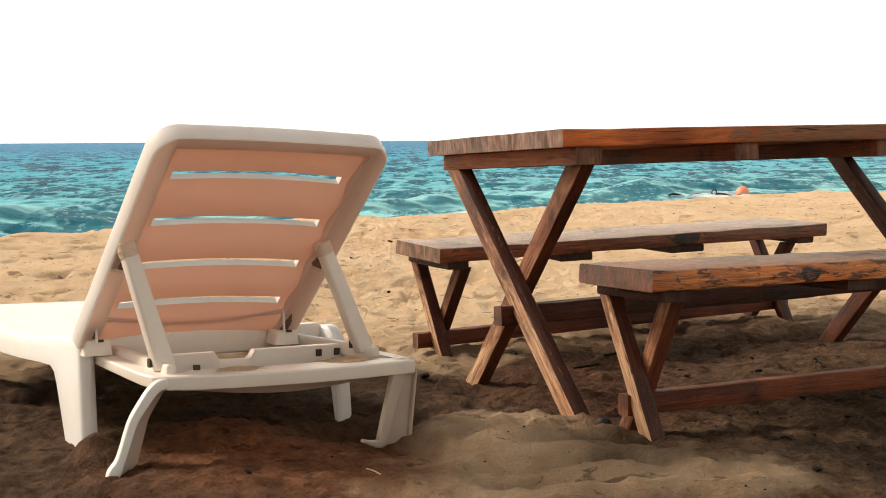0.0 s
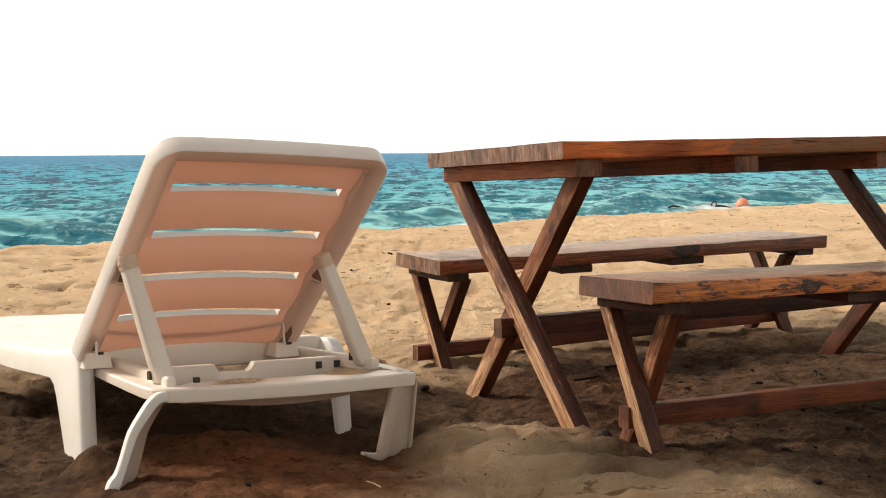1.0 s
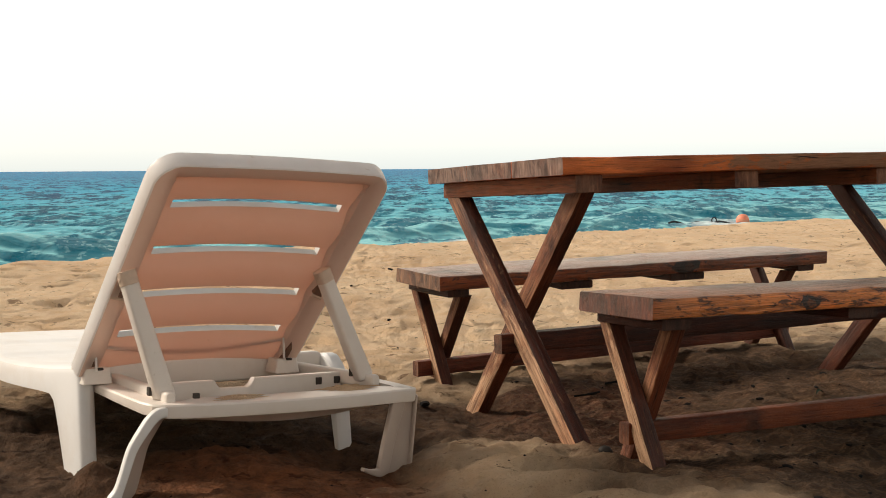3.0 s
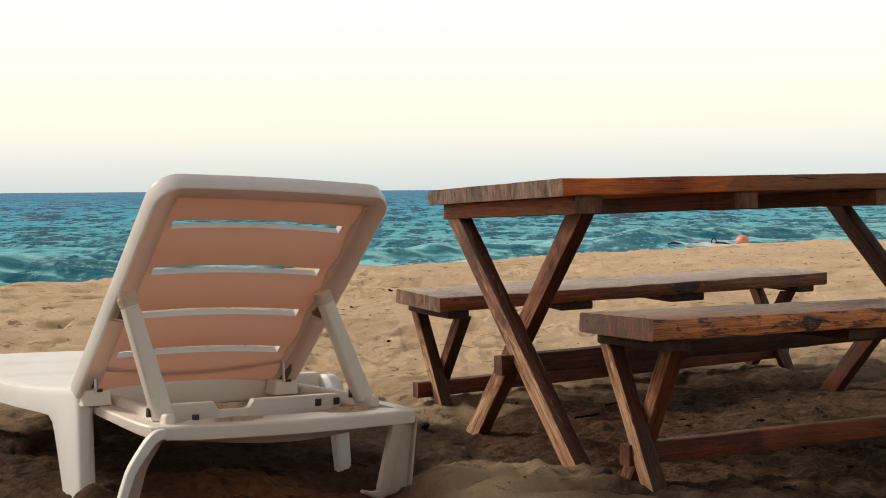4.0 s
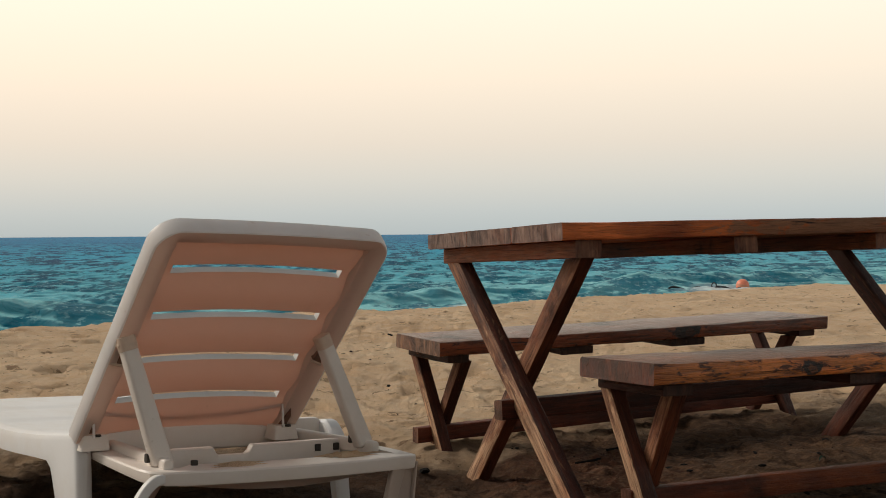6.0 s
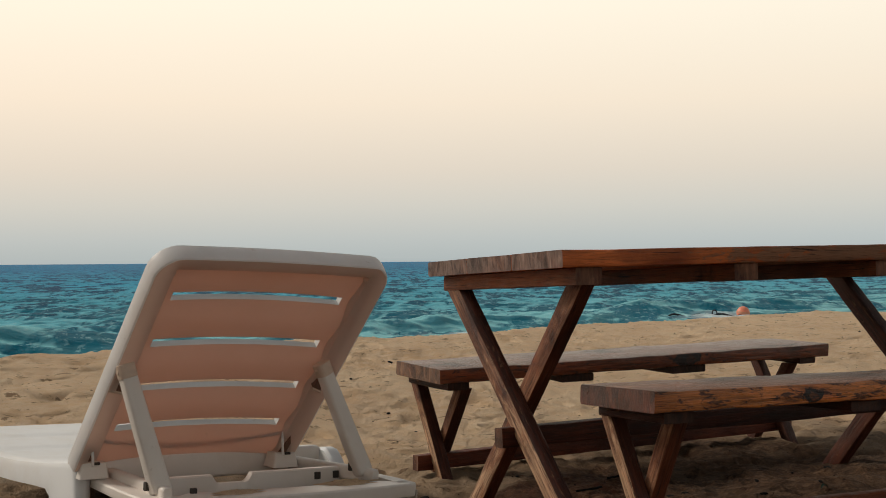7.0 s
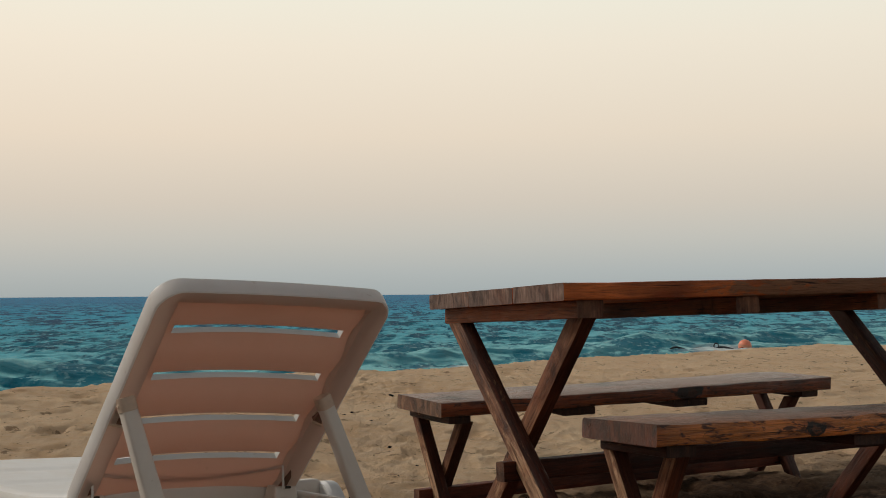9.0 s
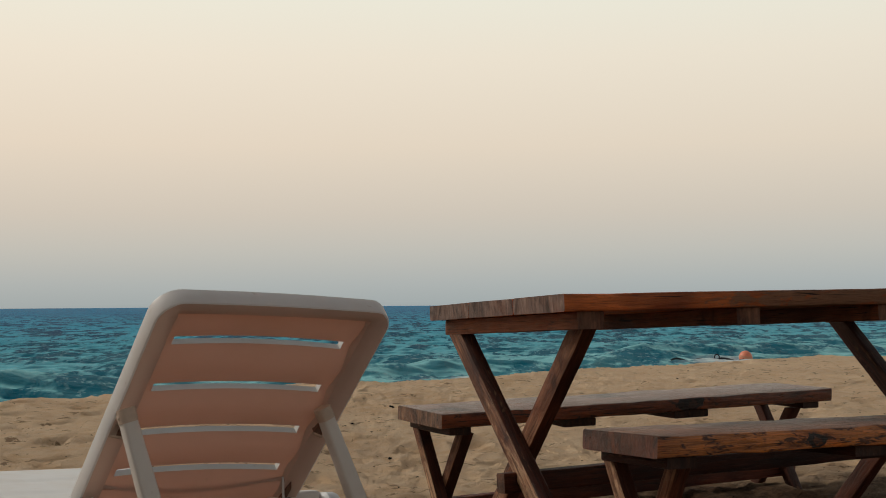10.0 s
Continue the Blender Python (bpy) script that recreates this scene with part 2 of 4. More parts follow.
def wood_material(name, varnish, bare, wear, worn_lit=0.0, top=((0.12, 0.085, 0.075), (0.30, 0.24, 0.22)), spread=(0.36, 0.56), ends=(0.65, (0.06, 0.036, 0.027), (0.36, 0.27, 0.21)), peel=None, grain_dark=0.30, flake_scale=1.0, gloss=(0.42, 0.72, 0.30), knots=(), bleach=None):
    """Weathered planks: grain runs along each board's own x axis; sawn ends are grey, z faces are paled by wear and by
    light painted in.
    """
    k = Mat(name)
    v = k.coords((1, 1, 1), 40.0)
    grain = k.noise(k.coords((1.2, 16, 16), 40.0), 6, 6, 0.68, 0.7)
    fine = k.noise(k.coords((2, 60, 60), 40.0), 9, 3, 0.6)
    blotch = k.noise(v, 4.5, 5, 0.62, 0.5)
    worn = k.noise(k.coords((1.6 * flake_scale, 6 * flake_scale, 6 * flake_scale), 40.0), 7, 7, 0.72, 0.5)
    col = k.mix(k.ramp(grain, [(0.34, (0, 0, 0)), (0.64, (1, 1, 1))]), tuple(c * grain_dark for c in varnish), varnish)
    fade = k.noise(k.coords((1.6, 2.5, 2.5), 40.0), 1.5, 3, 0.6)
    col = k.mix(1.0, col, k.ramp(fade, [(0.36, (0.50, 0.44, 0.42)), (0.58, (1.45, 1.38, 1.32))]), "MULTIPLY")
    if peel:
        # the paint has come off along the board's far part: from, to, how much more
        pos = k.n.new("ShaderNodeSeparateXYZ")
        k.link(k.tc.outputs["Object"], pos.inputs[0])
        bared = k.math("MULTIPLY", k.math("MINIMUM", k.math("MAXIMUM", k.math("MULTIPLY", k.math("SUBTRACT", pos.outputs["X"], peel[0]), 1 / (peel[1] - peel[0])), 0.0), 1.0), peel[2])
        worn = k.math("ADD", worn, bared)
    flake = k.ramp(worn, [(wear, (0, 0, 0)), (wear + 0.05, (0.9, 0.9, 0.9))])
    col = k.mix(flake, col, k.mix(grain, tuple(c * 0.5 for c in bare), bare))
    nrm = k.n.new("ShaderNodeSeparateXYZ")
    k.link(k.tc.outputs["Normal"], nrm.inputs[0])
    if worn_lit:
        up = k.ramp(nrm.outputs["Z"], [(0.75, (0, 0, 0)), (0.95, (1, 1, 1))])
        col = k.mix(k.math("MULTIPLY", up, k.ramp(blotch, [(spread[0], (0, 0, 0)), (spread[1], (worn_lit, worn_lit, worn_lit))])), col,
                    k.mix(k.ramp(grain, [(0.36, (0, 0, 0)), (0.60, (1, 1, 1))]), *top))
    if bleach:
        # weathered pale towards the foot: from, to along the board
        place = k.n.new("ShaderNodeSeparateXYZ")
        k.link(k.tc.outputs["Object"], place.inputs[0])
        low = k.math("MULTIPLY", k.math("SUBTRACT", place.outputs["X"], bleach[0]), 1 / (bleach[1] - bleach[0]))
        ragged = k.math("ADD", k.math("MINIMUM", k.math("MAXIMUM", low, 0.0), 1.0), k.math("MULTIPLY", k.math("SUBTRACT", worn, 0.5), 2.4))
        pale = k.mix(k.ramp(grain, [(0.36, (0, 0, 0)), (0.58, (1, 1, 1))]), (0.27, 0.17, 0.11), (1.0, 0.84, 0.64))
        col = k.mix(k.math("MULTIPLY", k.ramp(nrm.outputs["Z"], [(0.75, (0, 0, 0)), (0.95, (1, 1, 1))]), k.ramp(ragged, [(0.42, (0, 0, 0)), (0.66, (0.85, 0.85, 0.85))])), col, pale)
    end = k.ramp(k.math("ABSOLUTE", nrm.outputs["X"], 0.0), [(0.7, (0, 0, 0)), (0.9, (ends[0],) * 3)])
    col = k.mix(end, col, k.mix(k.ramp(k.noise(k.coords((1, 4.6, 2.1), 40.0), 6, 5, 0.60, 0.9), [(0.36, (0, 0, 0)), (0.66, (1, 1, 1))]), ends[1], ends[2]))
    saw = k.noise(k.coords((1, 46, 3.0), 40.0), 3, 4, 0.6, 0.2)
    col = k.mix(end, col, k.mix(1.0, col, k.ramp(saw, [(0.38, (0.60, 0.58, 0.57)), (0.60, (1.2, 1.18, 1.16))]), "MULTIPLY"))
    # dark knots in the long edge: along, up, half length, half height
    for cx, cz, rx, rz in knots:
        at = k.n.new("ShaderNodeSeparateXYZ")
        k.link(k.tc.outputs["Object"], at.inputs[0])
        ex = k.math("MULTIPLY", k.math("SUBTRACT", at.outputs["X"], cx), 1 / rx)
        ez = k.math("MULTIPLY", k.math("SUBTRACT", at.outputs["Z"], cz), 1 / rz)
        r2 = k.math("SQRT", k.math("ADD", k.math("MULTIPLY", ex, ex), k.math("MULTIPLY", ez, ez)), 0.0)
        ring = k.math("ADD", r2, k.math("MULTIPLY", k.math("SUBTRACT", k.noise(k.coords((1, 1, 1)), 34, 4, 0.65), 0.5), 2.2))
        rim = k.ramp(ring, [(0.0, (0.9, 0.9, 0.9)), (0.3, (0.75, 0.75, 0.75)), (0.5, (1, 1, 1)), (0.8, (1, 1, 1)), (1.25, (0, 0, 0))])
        edge_side = k.ramp(k.math("MULTIPLY", nrm.outputs["Y"], -1.0), [(0.4, (0, 0, 0)), (0.7, (1, 1, 1))])
        col = k.mix(k.math("MULTIPLY", rim, edge_side), col, (0.022, 0.011, 0.008))
    crack = k.noise(k.coords((0.9, 26, 26), 40.0), 5, 5, 0.62, 0.9)
    side = k.math("SUBTRACT", 1.0, k.ramp(k.math("ABSOLUTE", nrm.outputs["X"], 0.0), [(0.6, (0, 0, 0)), (0.8, (0.85, 0.85, 0.85))]))
    split = k.math("MULTIPLY", side, k.ramp(crack, [(0.345, (0.95, 0.95, 0.95)), (0.385, (0, 0, 0))]))
    col = k.mix(split, col, (0.030, 0.014, 0.010))
    rust = k.noise(k.coords((2.2, 5, 5), 40.0), 2.4, 4, 0.6, 0.6)
    col = k.mix(k.ramp(rust, [(0.54, (0, 0, 0)), (0.66, (0.55, 0.55, 0.55))]), col, k.mix(1.0, col, (0.95, 0.64, 0.48), "MULTIPLY"))
    col = k.mix(k.ramp(blotch, [(0.30, (0.9, 0.9, 0.9)), (0.43, (0, 0, 0))]), col, (0.030, 0.016, 0.011))
    col = k.mix(k.math("MULTIPLY", side, k.ramp(fine, [(0.30, (0.75, 0.75, 0.75)), (0.43, (0, 0, 0))])), col, (0.045, 0.022, 0.014))
    col = k.mix(1.0, col, (0.57, 0.415, 0.328), "MULTIPLY")
    k.set(Base_Color=col, Roughness=k.ramp(worn, [(0.3, (gloss[0],) * 3), (0.7, (gloss[1],) * 3)]))
    k.b.inputs["Specular IOR Level"].default_value = gloss[2]
    b1 = k.bump(k.math("MULTIPLY", grain, side), 0.8, 0.006)
    b2 = k.bump(fine, 0.5, 0.002, b1)
    b3 = k.bump(flake, 0.35, 0.002, b2)
    k.bump(split, -0.8, 0.004, b3)
    return k.m


def plastic_material(name, colour, glow=None, glow_share=0.0):
    k = Mat(name)
    v = k.coords()
    dirt = k.noise(v, 7, 6, 0.65)
    spots = k.noise(v, 45, 4, 0.6)
    col = k.mix(k.ramp(dirt, [(0.45, (0, 0, 0)), (0.8, (0.35, 0.35, 0.35))]), colour, (0.55, 0.45, 0.34))
    col = k.mix(k.ramp(spots, [(0.24, (0.5, 0.5, 0.5)), (0.32, (0, 0, 0))]), col, (0.5, 0.42, 0.34))
    k.set(Base_Color=col, Roughness=0.42)
    k.b.inputs["Specular IOR Level"].default_value = 0.35
    k.bump(k.noise(v, 160, 2), 0.12, 0.001)
    if glow:
        tr, mx = k.n.new("ShaderNodeBsdfTranslucent"), k.n.new("ShaderNodeMixShader")
        tr.inputs[0].default_value = (*glow, 1)
        mx.inputs[0].default_value = glow_share
        k.link(k.b.outputs[0], mx.inputs[1])
        k.link(tr.outputs[0], mx.inputs[2])
        k.link(mx.outputs[0], k.out.inputs[0])
    return k.m


def plain_material(name, colour, rough=0.6, grain=30):
    k = Mat(name)
    n = k.noise(k.coords(), grain, 4)
    k.set(Base_Color=k.mix(n, tuple(c * 0.7 for c in colour), colour), Roughness=rough)
    k.b.inputs["Specular IOR Level"].default_value = 0.15 if rough > 0.65 else 0.4
    k.bump(n, 0.3, 0.003)
    return k.m


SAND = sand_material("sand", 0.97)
SAND_PALE = sand_material("pale_sand", 0.0)
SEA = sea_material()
WOOD_TABLE = wood_material("table_wood", (1.0, 0.365, 0.12), (0.56, 0.38, 0.255), 0.60, 0.6, ends=(0.95, (0.065, 0.052, 0.054), (0.44, 0.41, 0.42)), peel=(0.30, 0.75, 0.20), grain_dark=0.62)
# legs: outer faces paled by wear and painted light, the rest kept dark
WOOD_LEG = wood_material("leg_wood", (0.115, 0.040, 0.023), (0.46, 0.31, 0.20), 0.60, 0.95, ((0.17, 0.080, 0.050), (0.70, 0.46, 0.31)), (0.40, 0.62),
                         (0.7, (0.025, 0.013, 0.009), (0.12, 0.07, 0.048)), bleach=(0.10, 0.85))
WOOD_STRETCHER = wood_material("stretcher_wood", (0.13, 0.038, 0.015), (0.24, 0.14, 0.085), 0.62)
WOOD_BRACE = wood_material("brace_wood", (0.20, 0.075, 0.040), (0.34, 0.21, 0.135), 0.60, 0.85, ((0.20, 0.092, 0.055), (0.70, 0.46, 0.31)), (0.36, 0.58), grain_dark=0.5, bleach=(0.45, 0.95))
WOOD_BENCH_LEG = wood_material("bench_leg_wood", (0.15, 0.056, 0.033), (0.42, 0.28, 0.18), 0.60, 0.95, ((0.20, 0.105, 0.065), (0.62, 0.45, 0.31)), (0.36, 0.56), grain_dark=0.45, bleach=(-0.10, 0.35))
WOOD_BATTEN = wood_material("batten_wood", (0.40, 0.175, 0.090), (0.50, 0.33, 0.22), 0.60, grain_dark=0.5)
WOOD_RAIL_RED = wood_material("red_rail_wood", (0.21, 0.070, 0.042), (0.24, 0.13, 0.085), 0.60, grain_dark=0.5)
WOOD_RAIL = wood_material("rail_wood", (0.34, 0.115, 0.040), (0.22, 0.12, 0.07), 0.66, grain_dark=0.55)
# bench tops: worn grey, lightened further to paint the sky's sheen
WOOD_BENCH = wood_material("bench_wood", (1.0, 0.455, 0.14), (0.085, 0.036, 0.022), 0.53, 0.75, ((0.15, 0.11, 0.10), (0.40, 0.33, 0.305)), (0.32, 0.50), ends=(0.9, (0.035, 0.013, 0.010), (0.26, 0.115, 0.085)), flake_scale=1.5, gloss=(0.24, 0.46, 0.55), knots=((0.455, -0.004, 0.034, 0.019),))
WOOD_BENCH_FAR = wood_material("far_bench_wood", (0.46, 0.155, 0.050), (0.10, 0.045, 0.026), 0.56, 0.75, ((0.15, 0.11, 0.10), (0.40, 0.33, 0.305)), (0.32, 0.50), ends=(0.92, (0.050, 0.022, 0.016), (0.52, 0.38, 0.28)), flake_scale=1.5, gloss=(0.24, 0.46, 0.55), knots=((1.05, 0.0, 0.060, 0.030), (1.00, 0.004, 0.03, 0.024)))
PLASTIC = plastic_material("white_plastic", (0.70, 0.695, 0.685))
# translucent panel plastic, base also darkened to paint its shaded rear
PLASTIC_THIN_SHADED = plastic_material("thin_shaded_plastic", (0.68, 0.56, 0.49), (0.92, 0.60, 0.47), 0.34)
# rim copy whitened, its sunlit look put into the colour
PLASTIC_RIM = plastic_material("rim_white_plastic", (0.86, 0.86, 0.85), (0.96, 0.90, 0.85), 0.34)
# white plastic with warm bounced light tinted into its colour
PLASTIC_WARM_LIT = plastic_material("warm_lit_plastic", (0.73, 0.665, 0.605))
# darker copy of the white plastic, shade painted in for the head legs
PLASTIC_SHADED = plastic_material("shaded_plastic", (0.42, 0.34, 0.29))
# near-black blocks paint the shade inside slots and sockets
SLOT_SHADE = plain_material("dark_socket", (0.07, 0.06, 0.052), 0.7)
BRACKET_DARK = plain_material("brown_pocket", (0.22, 0.115, 0.075), 0.6, 60)
BRACKET = plain_material("tan_bracket", (0.72, 0.545, 0.42), 0.5, 60)
BUOY = plain_material("orange_buoy", (0.92, 0.30, 0.18), 0.45)
ROPE = plain_material("wet_rope", (0.02, 0.025, 0.03), 0.6)
DEBRIS = plain_material("dark_seaweed", (0.010, 0.008, 0.007), 1.0)


# ---- mesh helpers ----
def part(name, bm, material, parent=None, label="", smooth=True):
    """Links a bmesh as one mesh object, under a thing or a part."""
    bmesh.ops.recalc_face_normals(bm, faces=bm.faces[:])
    me = bpy.data.meshes.new(name)
    for f in bm.faces:
        f.smooth = smooth
    bm.to_mesh(me)
    bm.free()
    if smooth:
        me.set_sharp_from_angle(angle=radians(35))
    ob = new(name, me)
    me.materials.append(material)
    if parent:
        ob.parent = parent
    if label:
        tagged(ob, label)
    return ob


def thing(name, m, label, category, group=""):
    e = new(name)
    e.empty_display_size = 0.1
    e.matrix_world = m
    return tagged(e, label, category, group)


def ring_tube(rings, closed_ends=True):
    """A bmesh skin over rings of points, all with the same count."""
    bm = bmesh.new()
    vs = [[bm.verts.new(p) for p in r] for r in rings]
    n = len(rings[0])
    for a, b in zip(vs, vs[1:]):
        for i in range(n):
            bm.faces.new((a[i], a[(i + 1) % n], b[(i + 1) % n], b[i]))
    if closed_ends:
        bm.faces.new(vs[0][::-1])
        bm.faces.new(vs[-1])
    return bm


def rounded_rect(w, h, r, n=2):
    pts = []
    for cx, cy, a0 in ((1, 1, 0), (-1, 1, 90), (-1, -1, 180), (1, -1, 270)):
        for i in range(n + 1):
            a = radians(a0 + 90 * i / n)
            pts.append((cx * (w / 2 - r) + r * math.cos(a), cy * (h / 2 - r) + r * math.sin(a)))
    return pts


def board(name, parent, material, a, b, w, h, up=(0, 0, 1), cut=None, label="", wear=0.0018, bev=0.005):
    """A worn board from a to b in the parent's space: h along up, w across; grain along its own x.
    cut: the heights at which its two ends are sawn level."""
    a, b = Vector(a), Vector(b)
    x = (b - a).normalized()
    z = Vector(up)
    z = (z - x * z.dot(x)).normalized()
    y = z.cross(x)
    length = (b - a).length
    rnd = random.Random(hash((round(a.x, 3), round(a.y, 3), round(b.z, 3), round(w, 3))) & 0xffff)
    off = Vector((rnd.uniform(0, 50), rnd.uniform(0, 50), rnd.uniform(0, 50)))
    seg = max(3, int(length / 0.07))
    prof = rounded_rect(w, h, bev, 2)
    rings = []
    for i in range(seg + 1):
        ring = []
        for py, pz in prof:
            p = Vector((length * i / seg, py, pz))
            d = noise.noise_vector(Vector((p.x * 9, p.y * 20, p.z * 20)) + off)
            edge = 1 + 1.5 * max(0, noise.noise(Vector((p.x * 14, py * 5, pz * 5)) + off * 2))
            p.y += d.y * wear * edge - (0.6 * wear * edge if py > 0 else -0.6 * wear * edge)
            p.z += d.z * wear * edge
            if cut and i in (0, seg):
                level = cut[0] if i == 0 else cut[1]
                if level is not None and abs(x.z) > 0.05:
                    base = a if i == 0 else b
                    q = base + y * py + z * pz
                    s = (level - q.z) / x.z
                    p.x = (0 if i == 0 else length) + s
            ring.append(p)
        rings.append(ring)
    ob = part(name, ring_tube(rings), material, parent, label)
    ob.matrix_local = Matrix.Translation(a) @ Matrix((x, y, z)).transposed().to_4x4()
    return ob


def tilt_frame(origin, turn, along, across):
    """A pose with x turned from world x by turn (radians), its x rising by along and its y by across."""
    return Matrix.Translation(origin) @ Matrix.Rotation(turn, 4, "Z") @ Matrix.Rotation(-along, 4, "Y") @ Matrix.Rotation(across, 4, "X")


# ---- ground ----
def axis(parts):
    out = [parts[0][0]]
    for start, stop, step0, step1 in parts:
        x = start
        while x < stop - 1e-6:
            f = (x - start) / (stop - start)
            x = min(stop, x + step0 + (step1 - step0) * f)
            out.append(x)
    return out


def sheet(name, xs, ys, height, material):
    nx, ny = len(xs), len(ys)
    verts = [(x, y, height(x, y)) for y in ys for x in xs]
    faces = [(j * nx + i, j * nx + i + 1, (j + 1) * nx + i + 1, (j + 1) * nx + i) for j in range(ny - 1) for i in range(nx - 1)]
    me = bpy.data.meshes.new(name)
    me.from_pydata(verts, [], faces)
    me.polygons.foreach_set("use_smooth", [True] * len(faces))
    me.materials.append(material)
    return new(name, me)


def shore(x, y):
    """Metres seaward of the beach crest."""
    bend = 0.25 * noise.noise(Vector((x * 0.35, y * 0.1, 3.3)))
    return (y - 12.0 - 0.79 * x) / 1.274 + bend


SCOURS = [(-0.84, 2.72, 0.22, 0.02), (0.30, 3.15, 0.20, 0.035), (0.09, 3.6, 0.16, 0.03), (0.49, 2.75, 0.2, 0.012), (-0.24, 3.08, 0.16, 0.075), (-0.12, 2.86, 0.16, 0.02), (1.30, 4.50, 0.16, 0.05)]
MOUNDS = [(0.335, 3.05, 0.075, 0.030), (0.50, 2.71, 0.08, 0.022), (-0.815, 2.765, 0.055, 0.055), (0.22, 3.02, 0.25, 0.03), (-0.60, 2.50, 0.2, 0.01), (0.55, 2.55, 0.3, 0.02)]


def drift(x, y):
    return math.exp(-(((x - 0.22) / 0.34) ** 2 + ((y - 2.62) / 0.42) ** 2) ** 2)


def sand_height(x, y):
    z = 0.0
    d = shore(x, y)
    if d > 0:
        z -= 1.6 * (1 - math.exp(-((d / 5.0) ** 1.5)))
    if d > 12 or y < -2 or abs(x) > 25:
        return z
    p = Vector((x, y, 0))
    z += 0.045 * noise.noise(p * 0.55)
    z += 0.022 * noise.noise(p * 1.7 + Vector((5, 1, 2)))
    n = noise.noise(p * 4.2 + Vector((1, 7, 4)))
    z += 0.014 * n - 0.018 * abs(noise.noise(p * 4.6 + Vector((9, 2, 1))))
    m = 1 - abs(noise.noise(p * 8.5 + Vector((2, 5, 8))))
    z += 0.010 * (m * m - 0.8)
    z -= (0.15 if y > 4.2 else 0.045) * max(0.0, noise.noise(Vector((x * 4.0, y * 5.5, 4)) + Vector((4, 4, 0))) - 0.22)
    z -= 0.040 * max(0.0, noise.noise(Vector((x * 7.5, y * 11, 6)) + Vector((7, 2, 0))) - 0.20)
    near_seats = min(1.0, max(0.0, (y - 0.4) / 1.2)) * min(1.0, max(0.0, (x + 4.5) / 1.5))
    z -= 0.016 * near_seats * max(0.0, noise.noise(p * 14 + Vector((1, 4, 9))))
    z += 0.006 * near_seats * noise.noise(p * 22)
    r = 1 - abs(noise.noise(Vector((x * 11, y * 15, 2.5))))
    z += (0.009 if y > 2.9 else 0.007) * near_seats * (r * r * r - 0.5)
    if y < 9:
        c = noise.noise(p * 44 + Vector((3, 3, 3)))
        z += near_seats * (1 - 0.8 * drift(x, y)) * (0.55 if y > 3.8 else 1.0) * (0.004 * c + 0.005 * max(0.0, c) + 0.003 * noise.noise(p * 80))
    # wind-smoothed drift with low ripples between the seats
    soft = drift(x, y)
    if soft > 0.01:
        bent = y + 0.07 * noise.noise(Vector((x * 3.1, y * 1.5, 4))) + 0.28 * x
        z += soft * (0.022 * math.sin(bent * 46) * (0.6 + 0.8 * noise.noise(Vector((x * 5, y * 2, 1)))) + 0.030 * noise.noise(Vector((x * 4.5, y * 8, 8))))
    for cx, cy, r, h in SCOURS:
        z -= h * math.exp(-((x - cx) ** 2 + (y - cy) ** 2) / (r * r))
    for cx, cy, r, h in MOUNDS:
        z += h * math.exp(-((x - cx) ** 2 + (y - cy) ** 2) / (r * r))
    return z


xs = axis([(-60, -8, 8, 0.5), (-8, -1.5, 0.12, 0.02), (-1.5, 1.9, 0.0095, 0.0095), (1.9, 9, 0.02, 0.16), (9, 80, 0.5, 8)])
ys = axis([(-30, -4, 5, 0.4), (-4, 0, 0.25, 0.06), (0, 2.2, 0.05, 0.02), (2.2, 4.3, 0.0095, 0.012), (4.3, 20, 0.016, 0.12), (20, 70, 0.5, 6)])
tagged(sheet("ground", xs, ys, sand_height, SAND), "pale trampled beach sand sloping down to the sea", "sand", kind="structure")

SEA_LEVEL = -0.55


def sea_height(x, y):
    d = shore(x, y)
    z = SEA_LEVEL
    if y > 400:
        return z
    fade = 1.0 / (1 + (y / 260) ** 2)
    p = Vector((x * 0.35, y * 0.9, 0))
    far = 0.785 * y - 0.62 * x
    if far < 26:
        along = 0.62 * y + 0.785 * x
        swell = 0.25 + 0.75 * math.cos(min(math.pi, abs(along - 13.2) * 0.42)) ** 2 + 0.5 * noise.noise(Vector((along * 0.3, 2.2, 0)))
        z += 0.24 * max(0, swell) * math.exp(-((far - 18.6 - 0.6 * noise.noise(Vector((along * 0.3, 7, 0)))) / 0.8) ** 2)
        curl = max(0.0, 1 - ((along - 21.2) / 2.6) ** 2)
        if curl > 0 and far < 20:
            lump = noise.noise(Vector((x * 2.2, y * 2.2, 4))) + 0.6 * noise.noise(Vector((x * 5, y * 5, 9)))
            z += curl * math.exp(-((far - 17.7) / 0.5) ** 2) * (0.03 + 0.05 * lump)
    z += fade * 0.14 * noise.noise(p * 0.22)
    r1 = 1 - abs(noise.noise(Vector((x * 0.50, y * 0.70, 1.5))))
    r2 = 1 - abs(noise.noise(Vector((x * 1.2 + 4, y * 1.5, 6.5))))
    r3 = 1 - abs(noise.noise(Vector((x * 2.4 + 9, y * 2.8, 3.5))))
    z += fade * (0.085 * (r1 * r1 * r1 - 0.5) + 0.055 * (r2 * r2 - 0.6) + 0.03 * (r3 * r3 - 0.6))
    z += fade * 0.05 * noise.noise(Vector((x * 1.9, y * 2.3, 5)))
    return z


xs = axis([(-3000, -60, 500, 20), (-60, -12, 6, 0.5), (-12, 16, 0.12, 0.12), (16, 80, 0.5, 6), (80, 3000, 20, 500)])
